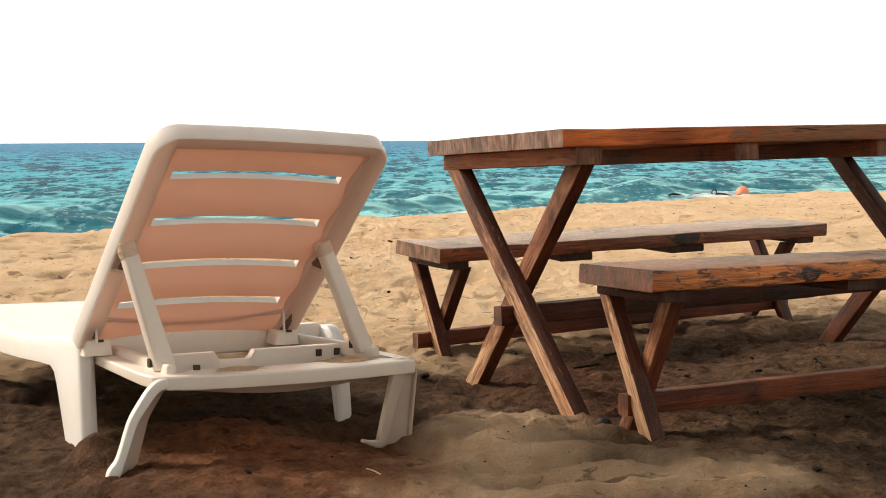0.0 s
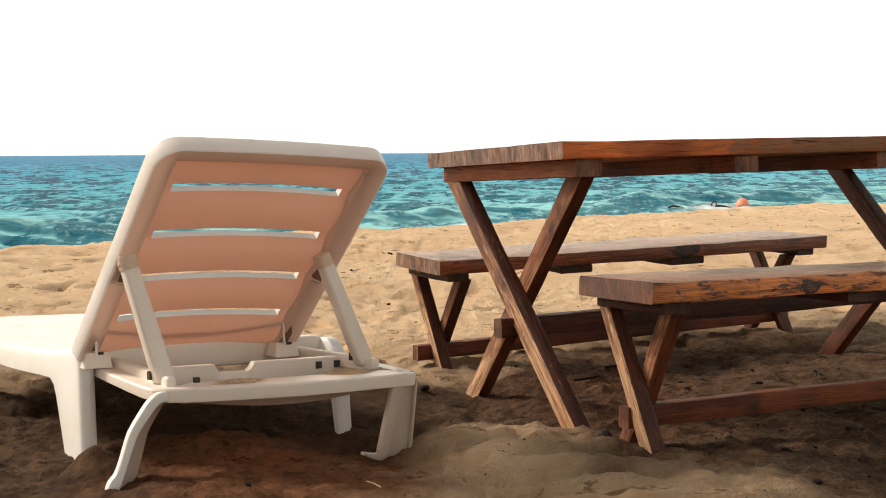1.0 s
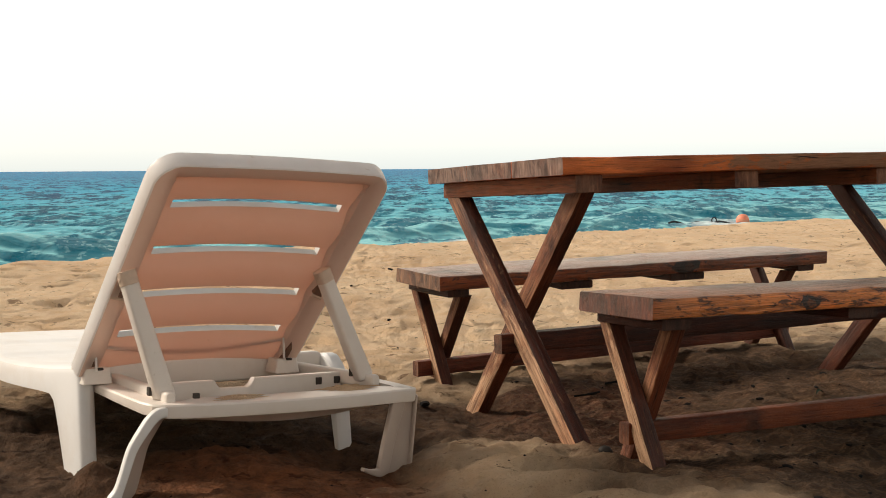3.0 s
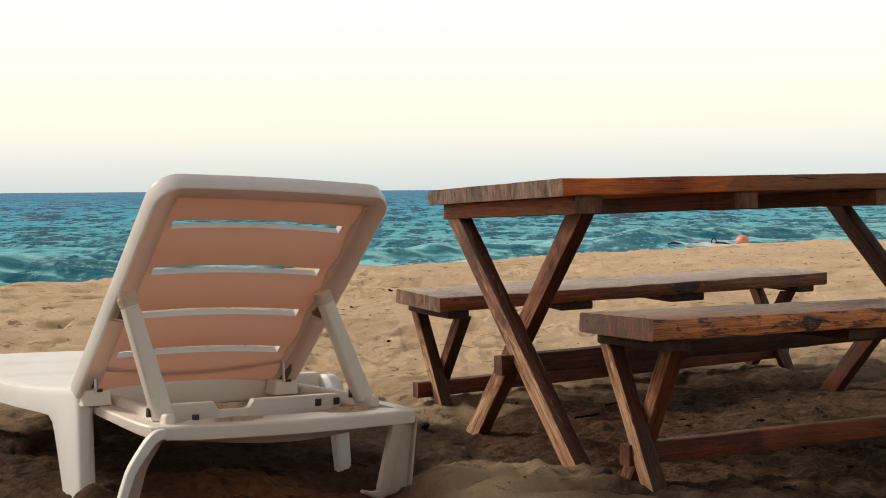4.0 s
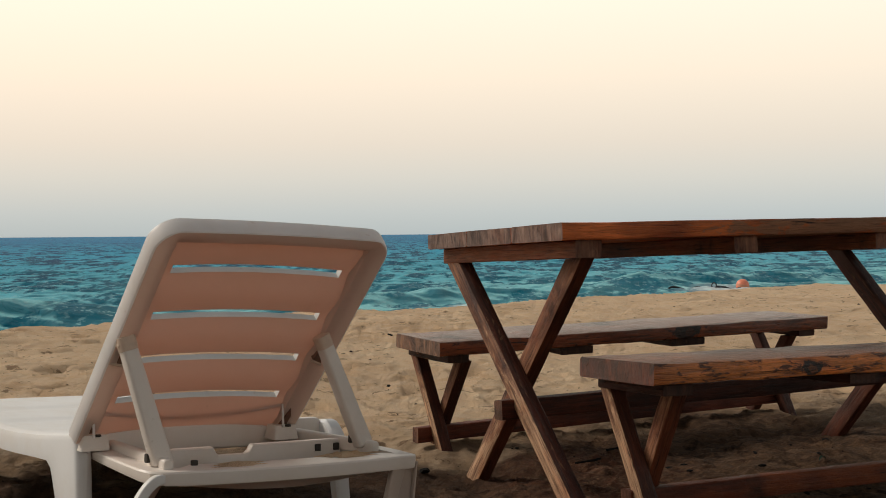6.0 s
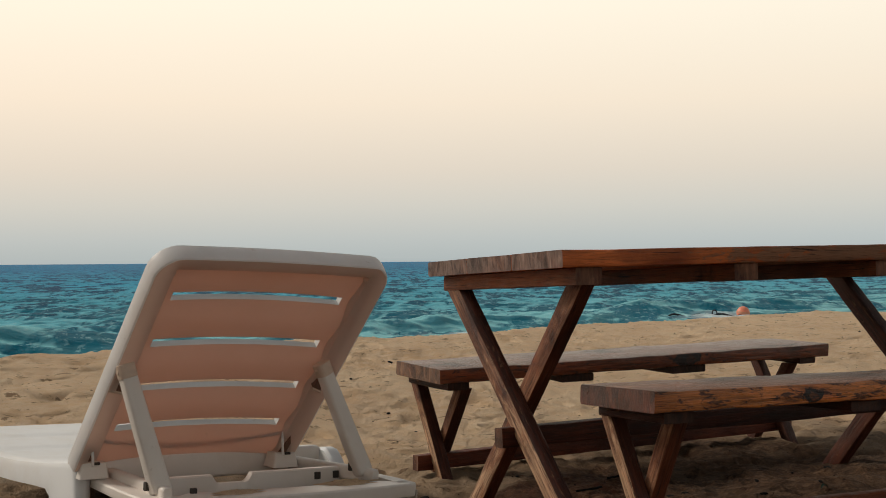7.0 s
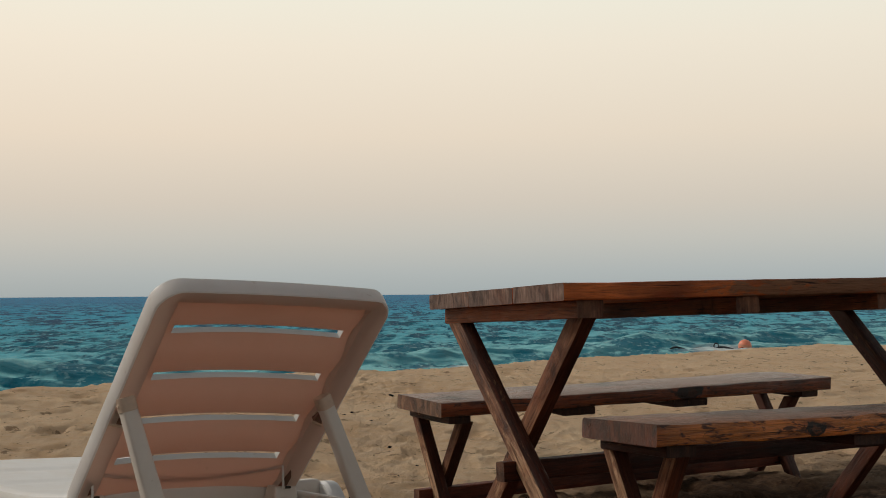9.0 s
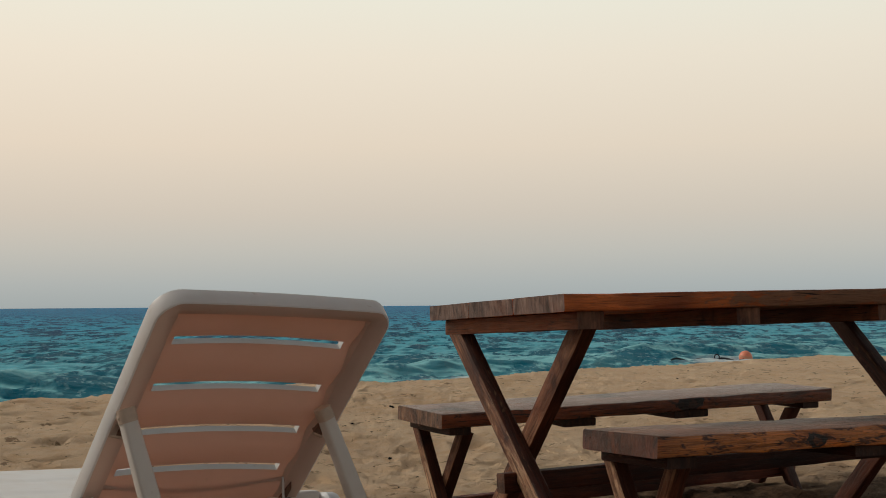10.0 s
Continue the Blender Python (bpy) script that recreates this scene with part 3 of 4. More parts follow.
ys = axis([(12, 45, 0.08, 0.14), (45, 170, 0.15, 0.8), (170, 600, 0.9, 12), (600, 4500, 20, 400)])
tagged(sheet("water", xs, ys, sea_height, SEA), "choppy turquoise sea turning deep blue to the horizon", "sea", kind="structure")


# ---- picnic table ----
def picnic_table():
    H = 0.745
    t = thing("picnic_table", tilt_frame((0.2976, 3.0195, 0.7457), 0.4447, 0.0125, -0.0362) @ Matrix.Translation((0, 0, -H)),
              "weathered orange-brown wooden picnic table with crossed legs in sand", "table")
    L, W, T, C = 1.69, 0.80, 0.044, 0.045
    pw = W / 3
    for i in range(3):
        board("plank", t, WOOD_TABLE, (0, pw * (i + 0.5), H - T / 2), (L + (0.01, -0.006, 0.004)[i], pw * (i + 0.5), H - T / 2), pw - 0.0004, T, wear=0.0014, bev=0.006)
    for x in (0.044, 0.543, 1.050, 1.560):
        board("batten", t, WOOD_BATTEN, (x + 0.041, 0.018, H - T - C / 2), (x + 0.041, 0.785, H - T - C / 2), 0.082, C)
    top = H - T - C
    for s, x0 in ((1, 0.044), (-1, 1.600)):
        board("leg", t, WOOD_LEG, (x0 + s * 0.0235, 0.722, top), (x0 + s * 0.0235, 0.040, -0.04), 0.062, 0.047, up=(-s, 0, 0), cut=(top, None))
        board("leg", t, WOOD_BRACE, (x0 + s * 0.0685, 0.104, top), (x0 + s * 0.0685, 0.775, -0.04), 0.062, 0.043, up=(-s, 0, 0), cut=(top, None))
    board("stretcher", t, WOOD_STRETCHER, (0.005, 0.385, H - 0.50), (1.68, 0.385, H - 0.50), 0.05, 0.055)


def bench(m, H, L, W, T, legs, stretcher, wood, rail, battens, label):
    t = thing("bench", m @ Matrix.Translation((0, 0, -H)), label, "bench", "benches at the picnic table")
    board("plank", t, wood, (0, W / 2, H - T / 2), (L, W / 2, H - T / 2), W - 0.002, T, wear=0.0034, bev=0.006)
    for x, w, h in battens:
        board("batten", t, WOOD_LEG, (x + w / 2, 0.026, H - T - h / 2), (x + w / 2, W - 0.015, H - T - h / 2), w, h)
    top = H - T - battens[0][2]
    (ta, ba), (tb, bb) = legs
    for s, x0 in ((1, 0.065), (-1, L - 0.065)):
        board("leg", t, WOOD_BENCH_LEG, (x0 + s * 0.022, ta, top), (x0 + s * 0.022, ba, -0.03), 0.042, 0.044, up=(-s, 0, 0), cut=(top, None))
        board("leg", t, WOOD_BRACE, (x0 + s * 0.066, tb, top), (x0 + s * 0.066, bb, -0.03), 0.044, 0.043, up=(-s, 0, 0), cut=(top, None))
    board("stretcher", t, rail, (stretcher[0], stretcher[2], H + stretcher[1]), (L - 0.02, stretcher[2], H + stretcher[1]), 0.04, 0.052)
    return t


picnic_table()
bench(tilt_frame((0.4597, 2.6399, 0.4325), 0.476, -0.0132, -0.0248), 0.43, 1.75, 0.295, 0.0467, ((0.286, 0.085), (0.10, 0.29)), (0.056, -0.331, 0.19), WOOD_BENCH, WOOD_RAIL,
      [(0.04, 0.085, 0.028), (0.60, 0.10, 0.028), (1.1, 0.10, 0.028), (1.62, 0.085, 0.028)], "worn orange-brown plank bench standing along the table's landward side")
bench(tilt_frame((-0.0097, 3.9377, 0.3673), 0.511, 0.0088, 0.0248), 0.40, 1.752, 0.316, 0.0468, ((0.31, 0.10), (0.08, 0.30)), (0.012, -0.335, 0.198), WOOD_BENCH_FAR, WOOD_RAIL_RED,
      [(0.04, 0.085, 0.028), (0.49, 0.14, 0.028), (0.98, 0.16, 0.028), (1.62, 0.085, 0.028)], "worn orange-brown plank bench standing along the table's seaward side")


# ---- sun lounger ----
def loft_box(name, parent, material, lo, hi, label="", r=0.006):
    """A rounded bar between two levels: lo and hi are (u0, u1, v0, v1, w)."""
    rings = []
    n = 8
    for i in range(n + 1):
        f = i / n
        u0, u1, v0, v1, w = (a + (b - a) * f for a, b in zip(lo, hi))
        prof = rounded_rect(u1 - u0, v1 - v0, min(r, (u1 - u0) / 2.2, (v1 - v0) / 2.2), 3)
        rings.append([((u0 + u1) / 2 + p, (v0 + v1) / 2 + q, w) for p, q in prof])
    return part(name, ring_tube(rings), material, parent, label)


def bar(name, parent, material, a, b, w, h, up=(0, 0, 1), r=0.008, label="", w2=None):
    """A smooth rounded bar from a to b, moulded plastic."""
    a, b = Vector(a), Vector(b)
    x = (b - a).normalized()
    z = Vector(up)
    z = (z - x * z.dot(x)).normalized()
    y = z.cross(x)
    rings = []
    for i, (f, k) in enumerate(((0, 0.80), (0.012, 0.96), (0.03, 1.0), (0.35, 1.0), (0.65, 1.0), (0.97, 1.0), (0.988, 0.96), (1, 0.80))):
        ww = w + ((w2 or w) - w) * f
        rings.append([a + (b - a) * f + y * p * k + z * q * k for p, q in rounded_rect(ww, h, r, 3)])
    return part(name, ring_tube(rings), material, parent, label)


LEFT_POCKET = ((-0.018, -0.067), (0.026, -0.079), (-0.003, -0.033), (-0.012, -0.010))
RIGHT_POCKET = ((0.006, -0.074), (0.036, -0.088), (0.014, -0.030))


def smooth_line(pts, n):
    """A finer line through points of any length (Catmull-Rom)."""
    out = []
    for i in range(len(pts) - 1):
        a, b, c, d = pts[max(i - 1, 0)], pts[i], pts[i + 1], pts[min(i + 2, len(pts) - 1)]
        for j in range(n):
            f = j / n
            out.append(tuple(0.5 * (2 * q + (r - p) * f + (2 * p - 5 * q + 4 * r - t) * f * f + (3 * q - p - 3 * r + t) * f ** 3) for p, q, r, t in zip(a, b, c, d)))
    return out + [tuple(pts[-1])]


def lounger():
    G, PHI = 0.27, 0.847
    t = thing("sun_lounger", tilt_frame((-0.877, 2.829, 0.27), 0.651, -0.05, 0) @ Matrix.Translation((0, 0, -G)),
              "white plastic sun lounger with raised slatted backrest on sand", "sun lounger")
    cs, sn = math.cos(PHI), math.sin(PHI)
    W, S = 0.610, 0.648

    def on_back(u, s, n=0.0):
        """A point of the backrest: across, up the slope, and out of its front face."""
        return Vector((u, -s * cs + n * sn, G + s * sn + n * cs))

    # slatted panel with four slots, bowed a little towards the front
    slots = (0.092, 0.226, 0.367, 0.508)
    rows = [-0.02, 0.02, 0.055]
    for s in slots:
        rows += [s - 0.0115, s - 0.006, s + 0.006, s + 0.0115, s + 0.04, s + 0.075, s + 0.10]
    rows = sorted(r for r in rows if r < 0.615) + [0.63]
    cols = [0.045, 0.07, 0.088, 0.0925] + [0.0925 + 0.4315 * i / 16 for i in range(1, 17)] + [0.5285, 0.55, 0.583]
    uc = W / 2

    def bow(u):
        return 0.017 * (1 - ((u - uc) / 0.27) ** 2)

    rear, front = {}, {}
    bm = bmesh.new()
    for j, s in enumerate(rows):
        for i, u in enumerate(cols):
            sag = -0.022 * (1 - ((u - uc) / 0.27) ** 2) if s < 0 else 0
            rib = 0.0065 * math.cos((s - 0.092) / 0.1387 * 2 * math.pi)
            rear[i, j] = bm.verts.new(on_back(u, s + sag, bow(u) + rib - 0.008))
            front[i, j] = bm.verts.new(on_back(u, s + sag, bow(u) + rib + 0.009))
    cells = set()
    for j in range(len(rows) - 1):
        mid = (rows[j] + rows[j + 1]) / 2
        for i in range(len(cols) - 1):
            um = (cols[i] + cols[i + 1]) / 2
            if not (any(abs(mid - s) < 0.0115 for s in slots) and 0.0925 < um < 0.524):
                cells.add((i, j))
    for i, j in sorted(cells):
        c = ((i, j), (i + 1, j), (i + 1, j + 1), (i, j + 1))
        bm.faces.new([rear[k] for k in c][::-1])
        bm.faces.new([front[k] for k in c])
        for (a, b2), nb in zip(zip(c, c[1:] + c[:1]), ((i, j - 1), (i + 1, j), (i, j + 1), (i - 1, j))):
            if nb not in cells:
                wall = bm.faces.new((rear[a], rear[b2], front[b2], front[a]))
                wall.material_index = 1
    back = part("backrest", bm, PLASTIC_THIN_SHADED, t, "slatted backrest panel with four curved slots")
    back.data.materials.append(PLASTIC)
    # curved lip along the panel's lower edge
    rings = []
    for i in range(25):
        f = i / 24
        u = 0.048 + 0.514 * f
        c0 = 0.060 - 0.044 * math.sin(math.pi * f)
        rings.append([on_back(u, c0 + p, bow(u) + q) for p, q in ((-0.004, -0.006), (-0.003, -0.0112), (0.0, -0.0122), (0.003, -0.0112), (0.009, -0.006))])
    part("lip", ring_tube(rings), PLASTIC_THIN_SHADED, back)
    # deep flange along the two sides and round the top, with a flat band inside it
    path, axes = [], []
    r, ul, ur = 0.062, 0.009, 0.603
    for i in range(9):
        path.append((ul, -0.015 + (S - r + 0.015) * i / 8))
        axes.append((1, 0))
    for i in range(1, 9):
        a = radians(90 * i / 8)
        path.append((ul + r - r * math.cos(a), S - r + r * math.sin(a)))
        axes.append((math.cos(a), -math.sin(a)))
    for i in range(1, 12):
        path.append((ul + r + (ur - ul - 2 * r) * i / 12, S + 0.004 * math.sin(math.pi * i / 12)))
        axes.append((0, -1))
    for i in range(0, 9):
        a = radians(90 * i / 8)
        path.append((ur - r + r * math.sin(a), S - r + r * math.cos(a)))
        axes.append((-math.sin(a), -math.cos(a)))
    for i in range(7, -1, -1):
        path.append((ur, -0.015 + (S - r + 0.015) * i / 8))
        axes.append((-1, 0))
    rings = []
    for (u, s), (au, as_) in zip(path, axes):
        ring = []
        k = 0.78 if as_ < -0.9 else 1.0
        # flange section: inwards p, out of the front q
        for p, q in ((0.005, 0.012), (0.001, 0.010), (0.0, 0.004), (0.001, -0.012), (0.003, -0.025), (0.0045, -0.0285), (0.008, -0.0302), (0.013, -0.0295),
                     (0.032, -0.0265), (0.051, -0.0215), (0.0555, -0.0185), (0.0575, -0.0125), (0.058, 0.002), (0.050, 0.012)):
            ring.append(on_back(u + au * p * k, s + as_ * p * k, q))
        rings.append(ring)
    rim = part("rim", ring_tube(rings), PLASTIC_RIM, back, "deep white rounded rim with a flat inner band")
    # the band inside the flange takes the panel's darker colour to paint its shade
    rim.data.materials.append(PLASTIC_THIN_SHADED)
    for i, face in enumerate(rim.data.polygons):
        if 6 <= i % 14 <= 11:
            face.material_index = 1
    # hollows of the hinge at the band's lower ends: solid plugs, their shade painted dark
    for corners in (((0.024, 0.078), (0.054, 0.016), (0.020, 0.008)), ((0.560, 0.066), (0.550, 0.002), (0.588, 0.000))):
        part("hollow", ring_tube([[on_back(u, s, n) for u, s in corners] for n in (-0.012, -0.0265)]), BRACKET_DARK, back, "dark plug painting the shade of a hinge hollow")
    # props that hold the back up
    for u0, s0, foot, pocket in ((0.036, 0.322, (0.109, -0.285, G - 0.046), LEFT_POCKET), (0.540, 0.322, (0.662, -0.250, G - 0.040), RIGHT_POCKET)):
        top = on_back(u0, s0, -0.034)
        prop = bar("prop", t, PLASTIC_WARM_LIT, top, foot, 0.036, 0.032, up=(0, -1, 0.4), w2=0.047)
        d = (Vector(foot) - top).normalized()
        # added cap whose colour stands in for the orange glow up here
        bar("bracket", prop, BRACKET, top - d * 0.014, top + d * 0.018, 0.040, 0.037, up=(0, -1, 0.4), r=0.012, label="orange-tan cap painting the glow on the prop's head")
        bar("pivot", prop, BRACKET, on_back(u0 - 0.020, s0 - 0.004, -0.036), on_back(u0 + 0.024, s0 - 0.004, -0.036), 0.014, 0.014, r=0.006)
        # pocket under the cap: a three-cornered plug coloured like a shaded hollow, with a ledge
        corners = [(u0 + p, s0 + q) for p, q in pocket]
        rings = [[on_back(u, s, n) for u, s in corners] for n in (-0.016, -0.0272)]
        hole = part("pocket", ring_tube(rings), BRACKET_DARK, prop, "dark brown plug painting a pocket's shade in the band")
        (ua, sa), (ub, sb) = corners[0], corners[1]
        bar("ledge", hole, BRACKET, on_back(ua, sa - 0.004, -0.027), on_back(ub, sb - 0.004, -0.027), 0.008, 0.007, r=0.003)
        bar("socket", prop, SLOT_SHADE, Vector(foot) + Vector((-0.034, 0.012, 0.014)), Vector(foot) + Vector((-0.026, 0.012, 0.014)), 0.014, 0.020, r=0.004)
    # seat surface with slats, dipping towards a rounded foot end
    bm = bmesh.new()

    def level(v):
        """The seat's side profile: a dip at the hips, rising again under the knees."""
        v = min(1.2, max(0.0, v))
        return G - 0.010 - 0.052 * math.sin(min(1, v / 0.62) * math.pi / 2) + 0.016 * max(0, (v - 0.62) / 0.58)

    def seat_top(u, v):
        return level(v) - 0.004 - 0.010 * math.sin(math.pi * min(1, max(0, (u - 0.02) / 0.70)))

    us = [0.030 + 0.685 * i / 20 for i in range(21)]
    rows_v = []
    for f in [j / 40 for j in range(41)]:
        line = []
        for u in us:
            x = (u - 0.3725) / 0.3425
            end = 1.02 + 0.19 * math.sqrt(max(0, 1 - x * x))
            v = 0.04 + (end - 0.04) * f
            groove = -0.004 if int(f * 40) % 8 == 0 and 0.05 < u < 0.66 and 0 < f < 1 else 0
            line.append(bm.verts.new((u, v, seat_top(u, v) + groove)))
        rows_v.append(line)
    for a, b in zip(rows_v, rows_v[1:]):
        for i in range(len(us) - 1):
            bm.faces.new((a[i], a[i + 1], b[i + 1], b[i]))
    bmesh.ops.recalc_face_normals(bm, faces=bm.faces[:])
    bmesh.ops.solidify(bm, geom=bm.faces[:], thickness=0.014)
    part("seat", bm, PLASTIC, t, "smooth white seat with shallow cross grooves")
    # moulded side frames: rail and two legs in one piece, the lower edge arching between the legs
    def foot_line(v, start, near):
        """How far the frame reaches down from its top edge at v."""
        low = -0.33
        if near:
            steps = [(start, low), (start + 0.094, low), (start + 0.142, -0.150), (start + 0.154, -0.110), (start + 0.166, -0.082), (start + 0.190, -0.066), (start + 0.30, -0.058)]
        else:
            steps = [(start, low), (start + 0.016, low), (start + 0.030, -0.150), (start + 0.045, -0.095), (start + 0.065, -0.075), (start + 0.09, -0.066), (start + 0.30, -0.060)]
        steps += [(0.80, -0.054), (0.87, -0.066), (0.905, -0.09), (0.92, -0.13), (0.95, low), (1.06, low)]
        for (a0, b0), (a1, b1) in zip(steps, steps[1:]):
            if v <= a1:
                return b0 + (b1 - b0) * max(0, (v - a0)) / (a1 - a0)
        return low

    for u0, u1, s, start, splay, near_leg in ((0.016, 0.058, 1, -0.012, 0.020, True), (0.695, 0.742, -1, -0.060, 0.036, False)):
        rings = []
        if near_leg:
            stations = [start + d for d in (0, 0.004, 0.010, 0.018, 0.05, 0.08, 0.094, 0.11, 0.126, 0.142, 0.148, 0.154, 0.160, 0.166, 0.176, 0.19, 0.22, 0.26)]
        else:
            stations = [start + d for d in (0, 0.003, 0.007, 0.016, 0.023, 0.030, 0.037, 0.045, 0.055, 0.065, 0.09, 0.13, 0.18, 0.24)]
        stations += [0.40, 0.5, 0.6, 0.7, 0.78, 0.83, 0.87, 0.905, 0.92, 0.935, 0.95, 1.0, 1.045, 1.05]
        for i, v in enumerate(stations):
            hi = level(v) + 0.002
            drop = foot_line(v, start, near_leg)
            lo = max(hi + drop, -0.07) if drop > -0.3 else -0.07
            if not near_leg and v < 0.0:
                hi -= 0.050 * (-v / 0.06) ** 1.5
            sh = splay * max(0, (hi - lo) - 0.06) / 0.27 if v < 0.5 else 0.0
            inset = (0.013, 0.006, 0.002)[i] if i < 3 else 0.005 if i == len(stations) - 1 else 0.0
            a, b3 = u0 + inset, u1 - inset
            k = (a, b3) if s > 0 else (b3, a)
            ring = [(k[0] + sh, lo), (k[1] + sh, lo), (k[1], hi - 0.008), (k[1] - s * 0.008, hi - inset), (k[0] + s * 0.016, hi - inset),
                    (k[0] + s * 0.005, hi - 0.005 - inset), (k[0], hi - 0.018)]
            rings.append([(p, v, q) for p, q in ring])
        part("side_frame", ring_tube(rings), PLASTIC, t, "moulded side rail with two legs")
    # low frame at the head: two rails and a broad bowed cross bar
    run = [(0.062, 0.02), (0.056, -0.10), (0.052, -0.20), (0.050, -0.29), (0.058, -0.335), (0.085, -0.360)]
    run += [(0.085 + 0.60 * i / 16, -0.360 - 0.026 * math.sin(math.pi * i / 16) - 0.034 * i / 16) for i in range(1, 17)]
    run += [(0.716, -0.394), (0.730, -0.380), (0.734, -0.30), (0.726, -0.16), (0.718, 0.02)]
    rings = []
    for i, (u, v) in enumerate(run):
        d = Vector((run[min(i + 1, len(run) - 1)][0] - run[max(0, i - 1)][0], run[min(i + 1, len(run) - 1)][1] - run[max(0, i - 1)][1], 0)).normalized()
        inn = Vector((-d.y, d.x, 0))
        c = Vector((u, v, G - 0.050))
        wide = 0.085 if 6 < i < 21 else 0.045
        deep = 0.034 if i > 6 else 0.024 + 0.0016 * i
        belly = 0.024 * math.sin(math.pi * (i - 5) / 16) if 5 <= i <= 21 else 0.0
        rings.append([c + inn * p + Vector((0, 0, q)) for p, q in ((0.0, -0.005), (0.003, -0.001), (0.009, 0.0), (wide, 0.0), (wide, -0.022),
                                                                  (0.050 if wide > 0.05 else 0.03, -deep - belly), (0.010, -deep), (0.002, 0.002 - deep), (0.0, 0.008 - deep))])
    part("head_frame", ring_tube(rings), PLASTIC_WARM_LIT, t, "low frame with a broad bowed cross bar")
    # stiffener wall inside the frame, with a notch
    rings = []
    for i in range(61):
        f = i / 60
        u = 0.11 + 0.53 * f
        dip = 0.021 * max(0.0, min(1.0, (u - 0.288) / 0.012, (0.392 - u) / 0.012))
        top = G - 0.034 - dip
        rings.append([(u, -0.176, top - 0.003), (u, -0.173, top), (u, -0.157, top), (u, -0.15, G - 0.078), (u, -0.18, G - 0.078)])
    wall = part("stiffener", ring_tube(rings), PLASTIC_WARM_LIT, t)
    for u in (0.573, 0.6265):
        bar("slot", wall, SLOT_SHADE, (u - 0.008, -0.1785, G - 0.052), (u + 0.008, -0.1785, G - 0.052), 0.006, 0.018, r=0.002)
    bar("slot", wall, SLOT_SHADE, (0.171, -0.300, G - 0.046), (0.185, -0.303, G - 0.046), 0.012, 0.014, r=0.002)
    bar("beam", t, PLASTIC_WARM_LIT, (0.02, 0.03, G - 0.038), (0.70, 0.03, G - 0.038), 0.03, 0.066)
    bar("notched_rack", t, PLASTIC_WARM_LIT, (0.118, 0.03, G - 0.050), (0.104, -0.33, G - 0.046), 0.026, 0.036)
    bar("notched_rack", t, PLASTIC_WARM_LIT, (0.610, 0.03, G - 0.046), (0.672, -0.29, G - 0.046), 0.026, 0.036)
    for u, v in ((0.058, -0.004), (0.560, -0.018)):
        bl = loft_box("hinge_block", t, PLASTIC_WARM_LIT, (u - 0.036, u + 0.036, v - 0.03, v + 0.03, G - 0.048), (u - 0.030, u + 0.030, v - 0.024, v + 0.024, G - 0.012), r=0.006)
        bar("pin", bl, PLASTIC_RIM, (u - 0.012, -0.048, G - 0.016), (u - 0.016, -0.048, G + 0.044), 0.006, 0.005, up=(0, 1, 0), r=0.002)
        bar("slot", bl, SLOT_SHADE, (u - 0.003, v - 0.026, G - 0.013), (u + 0.011, v - 0.026, G - 0.013), 0.008, 0.006, r=0.002)
    # arched strap leg under the head frame, with a thin web on its inner side
    strap_line = [(0.125, -0.066, 0.010), (0.098, -0.066, 0.010), (0.070, -0.068, 0.0115), (0.051, -0.081, 0.0115), (0.036, -0.100, 0.0110), (0.0115, -0.137, 0.0100), (0.0005, -0.166, 0.0095),
                  (-0.0105, -0.202, 0.0090), (-0.020, -0.228, 0.0095), (-0.028, -0.243, 0.0130), (-0.034, -0.258, 0.0135), (-0.040, -0.300, 0.0110)]
    strap_line = smooth_line(strap_line, 4)
    rings, web = [], []
    for i, (u, w, hw) in enumerate(strap_line):
        (ua, wa, _), (ub, wb, _) = strap_line[max(i - 1, 0)], strap_line[min(i + 1, len(strap_line) - 1)]
        d = Vector((ub - ua, 0, wb - wa)).normalized()
        e = Vector((-d.z, 0, d.x))
        c = Vector((u, -0.349, G + w))
        rings.append([c + e * p + Vector((0, q, 0)) for p, q in rounded_rect(2 * hw, 0.020, 0.004, 3)])
        f = i / (len(strap_line) - 1)
        near_edge, far_edge = c + e * (hw - 0.003), Vector((u + 0.047 + 0.026 * f, -0.296, G + w - 0.012))
        if f < 0.93:
            web.append([near_edge + Vector((0, 0, 0.002)), far_edge + Vector((0, 0, 0.002)), far_edge + Vector((-0.005, 0, -0.002)), near_edge + Vector((-0.004, 0, -0.002))])
    strap = part("head_leg", ring_tube(rings), PLASTIC, t, "arched strap leg")
    part("web", ring_tube(web), PLASTIC_SHADED, strap)
    # channel-shaped leg at the other corner: a strip that turns into a toe, and a recessed plate
    strip_line = [(0.674, -0.062, 0.018), (0.672, -0.088, 0.018), (0.664, -0.120, 0.0165), (0.656, -0.150, 0.0155), (0.647, -0.187, 0.0150), (0.640, -0.220, 0.0150),
                  (0.634, -0.242, 0.0145), (0.622, -0.250, 0.010), (0.600, -0.246, 0.006), (0.578, -0.238, 0.004)]
    strip_line = smooth_line(strip_line, 4)
    rings = []
    for i, (u, w, hw) in enumerate(strip_line):
        (ua, wa, _), (ub, wb, _) = strip_line[max(i - 1, 0)], strip_line[min(i + 1, len(strip_line) - 1)]
        d = Vector((ub - ua, 0, wb - wa)).normalized()
        e = Vector((-d.z, 0, d.x))
        rings.append([Vector((u, -0.382, G + w)) + e * p + Vector((0, q, 0)) for p, q in rounded_rect(2 * hw, 0.018, 0.0035, 3)])
    strap = part("head_leg", ring_tube(rings), PLASTIC_SHADED, t, "channel-shaped leg with a toe, its shade painted grey")
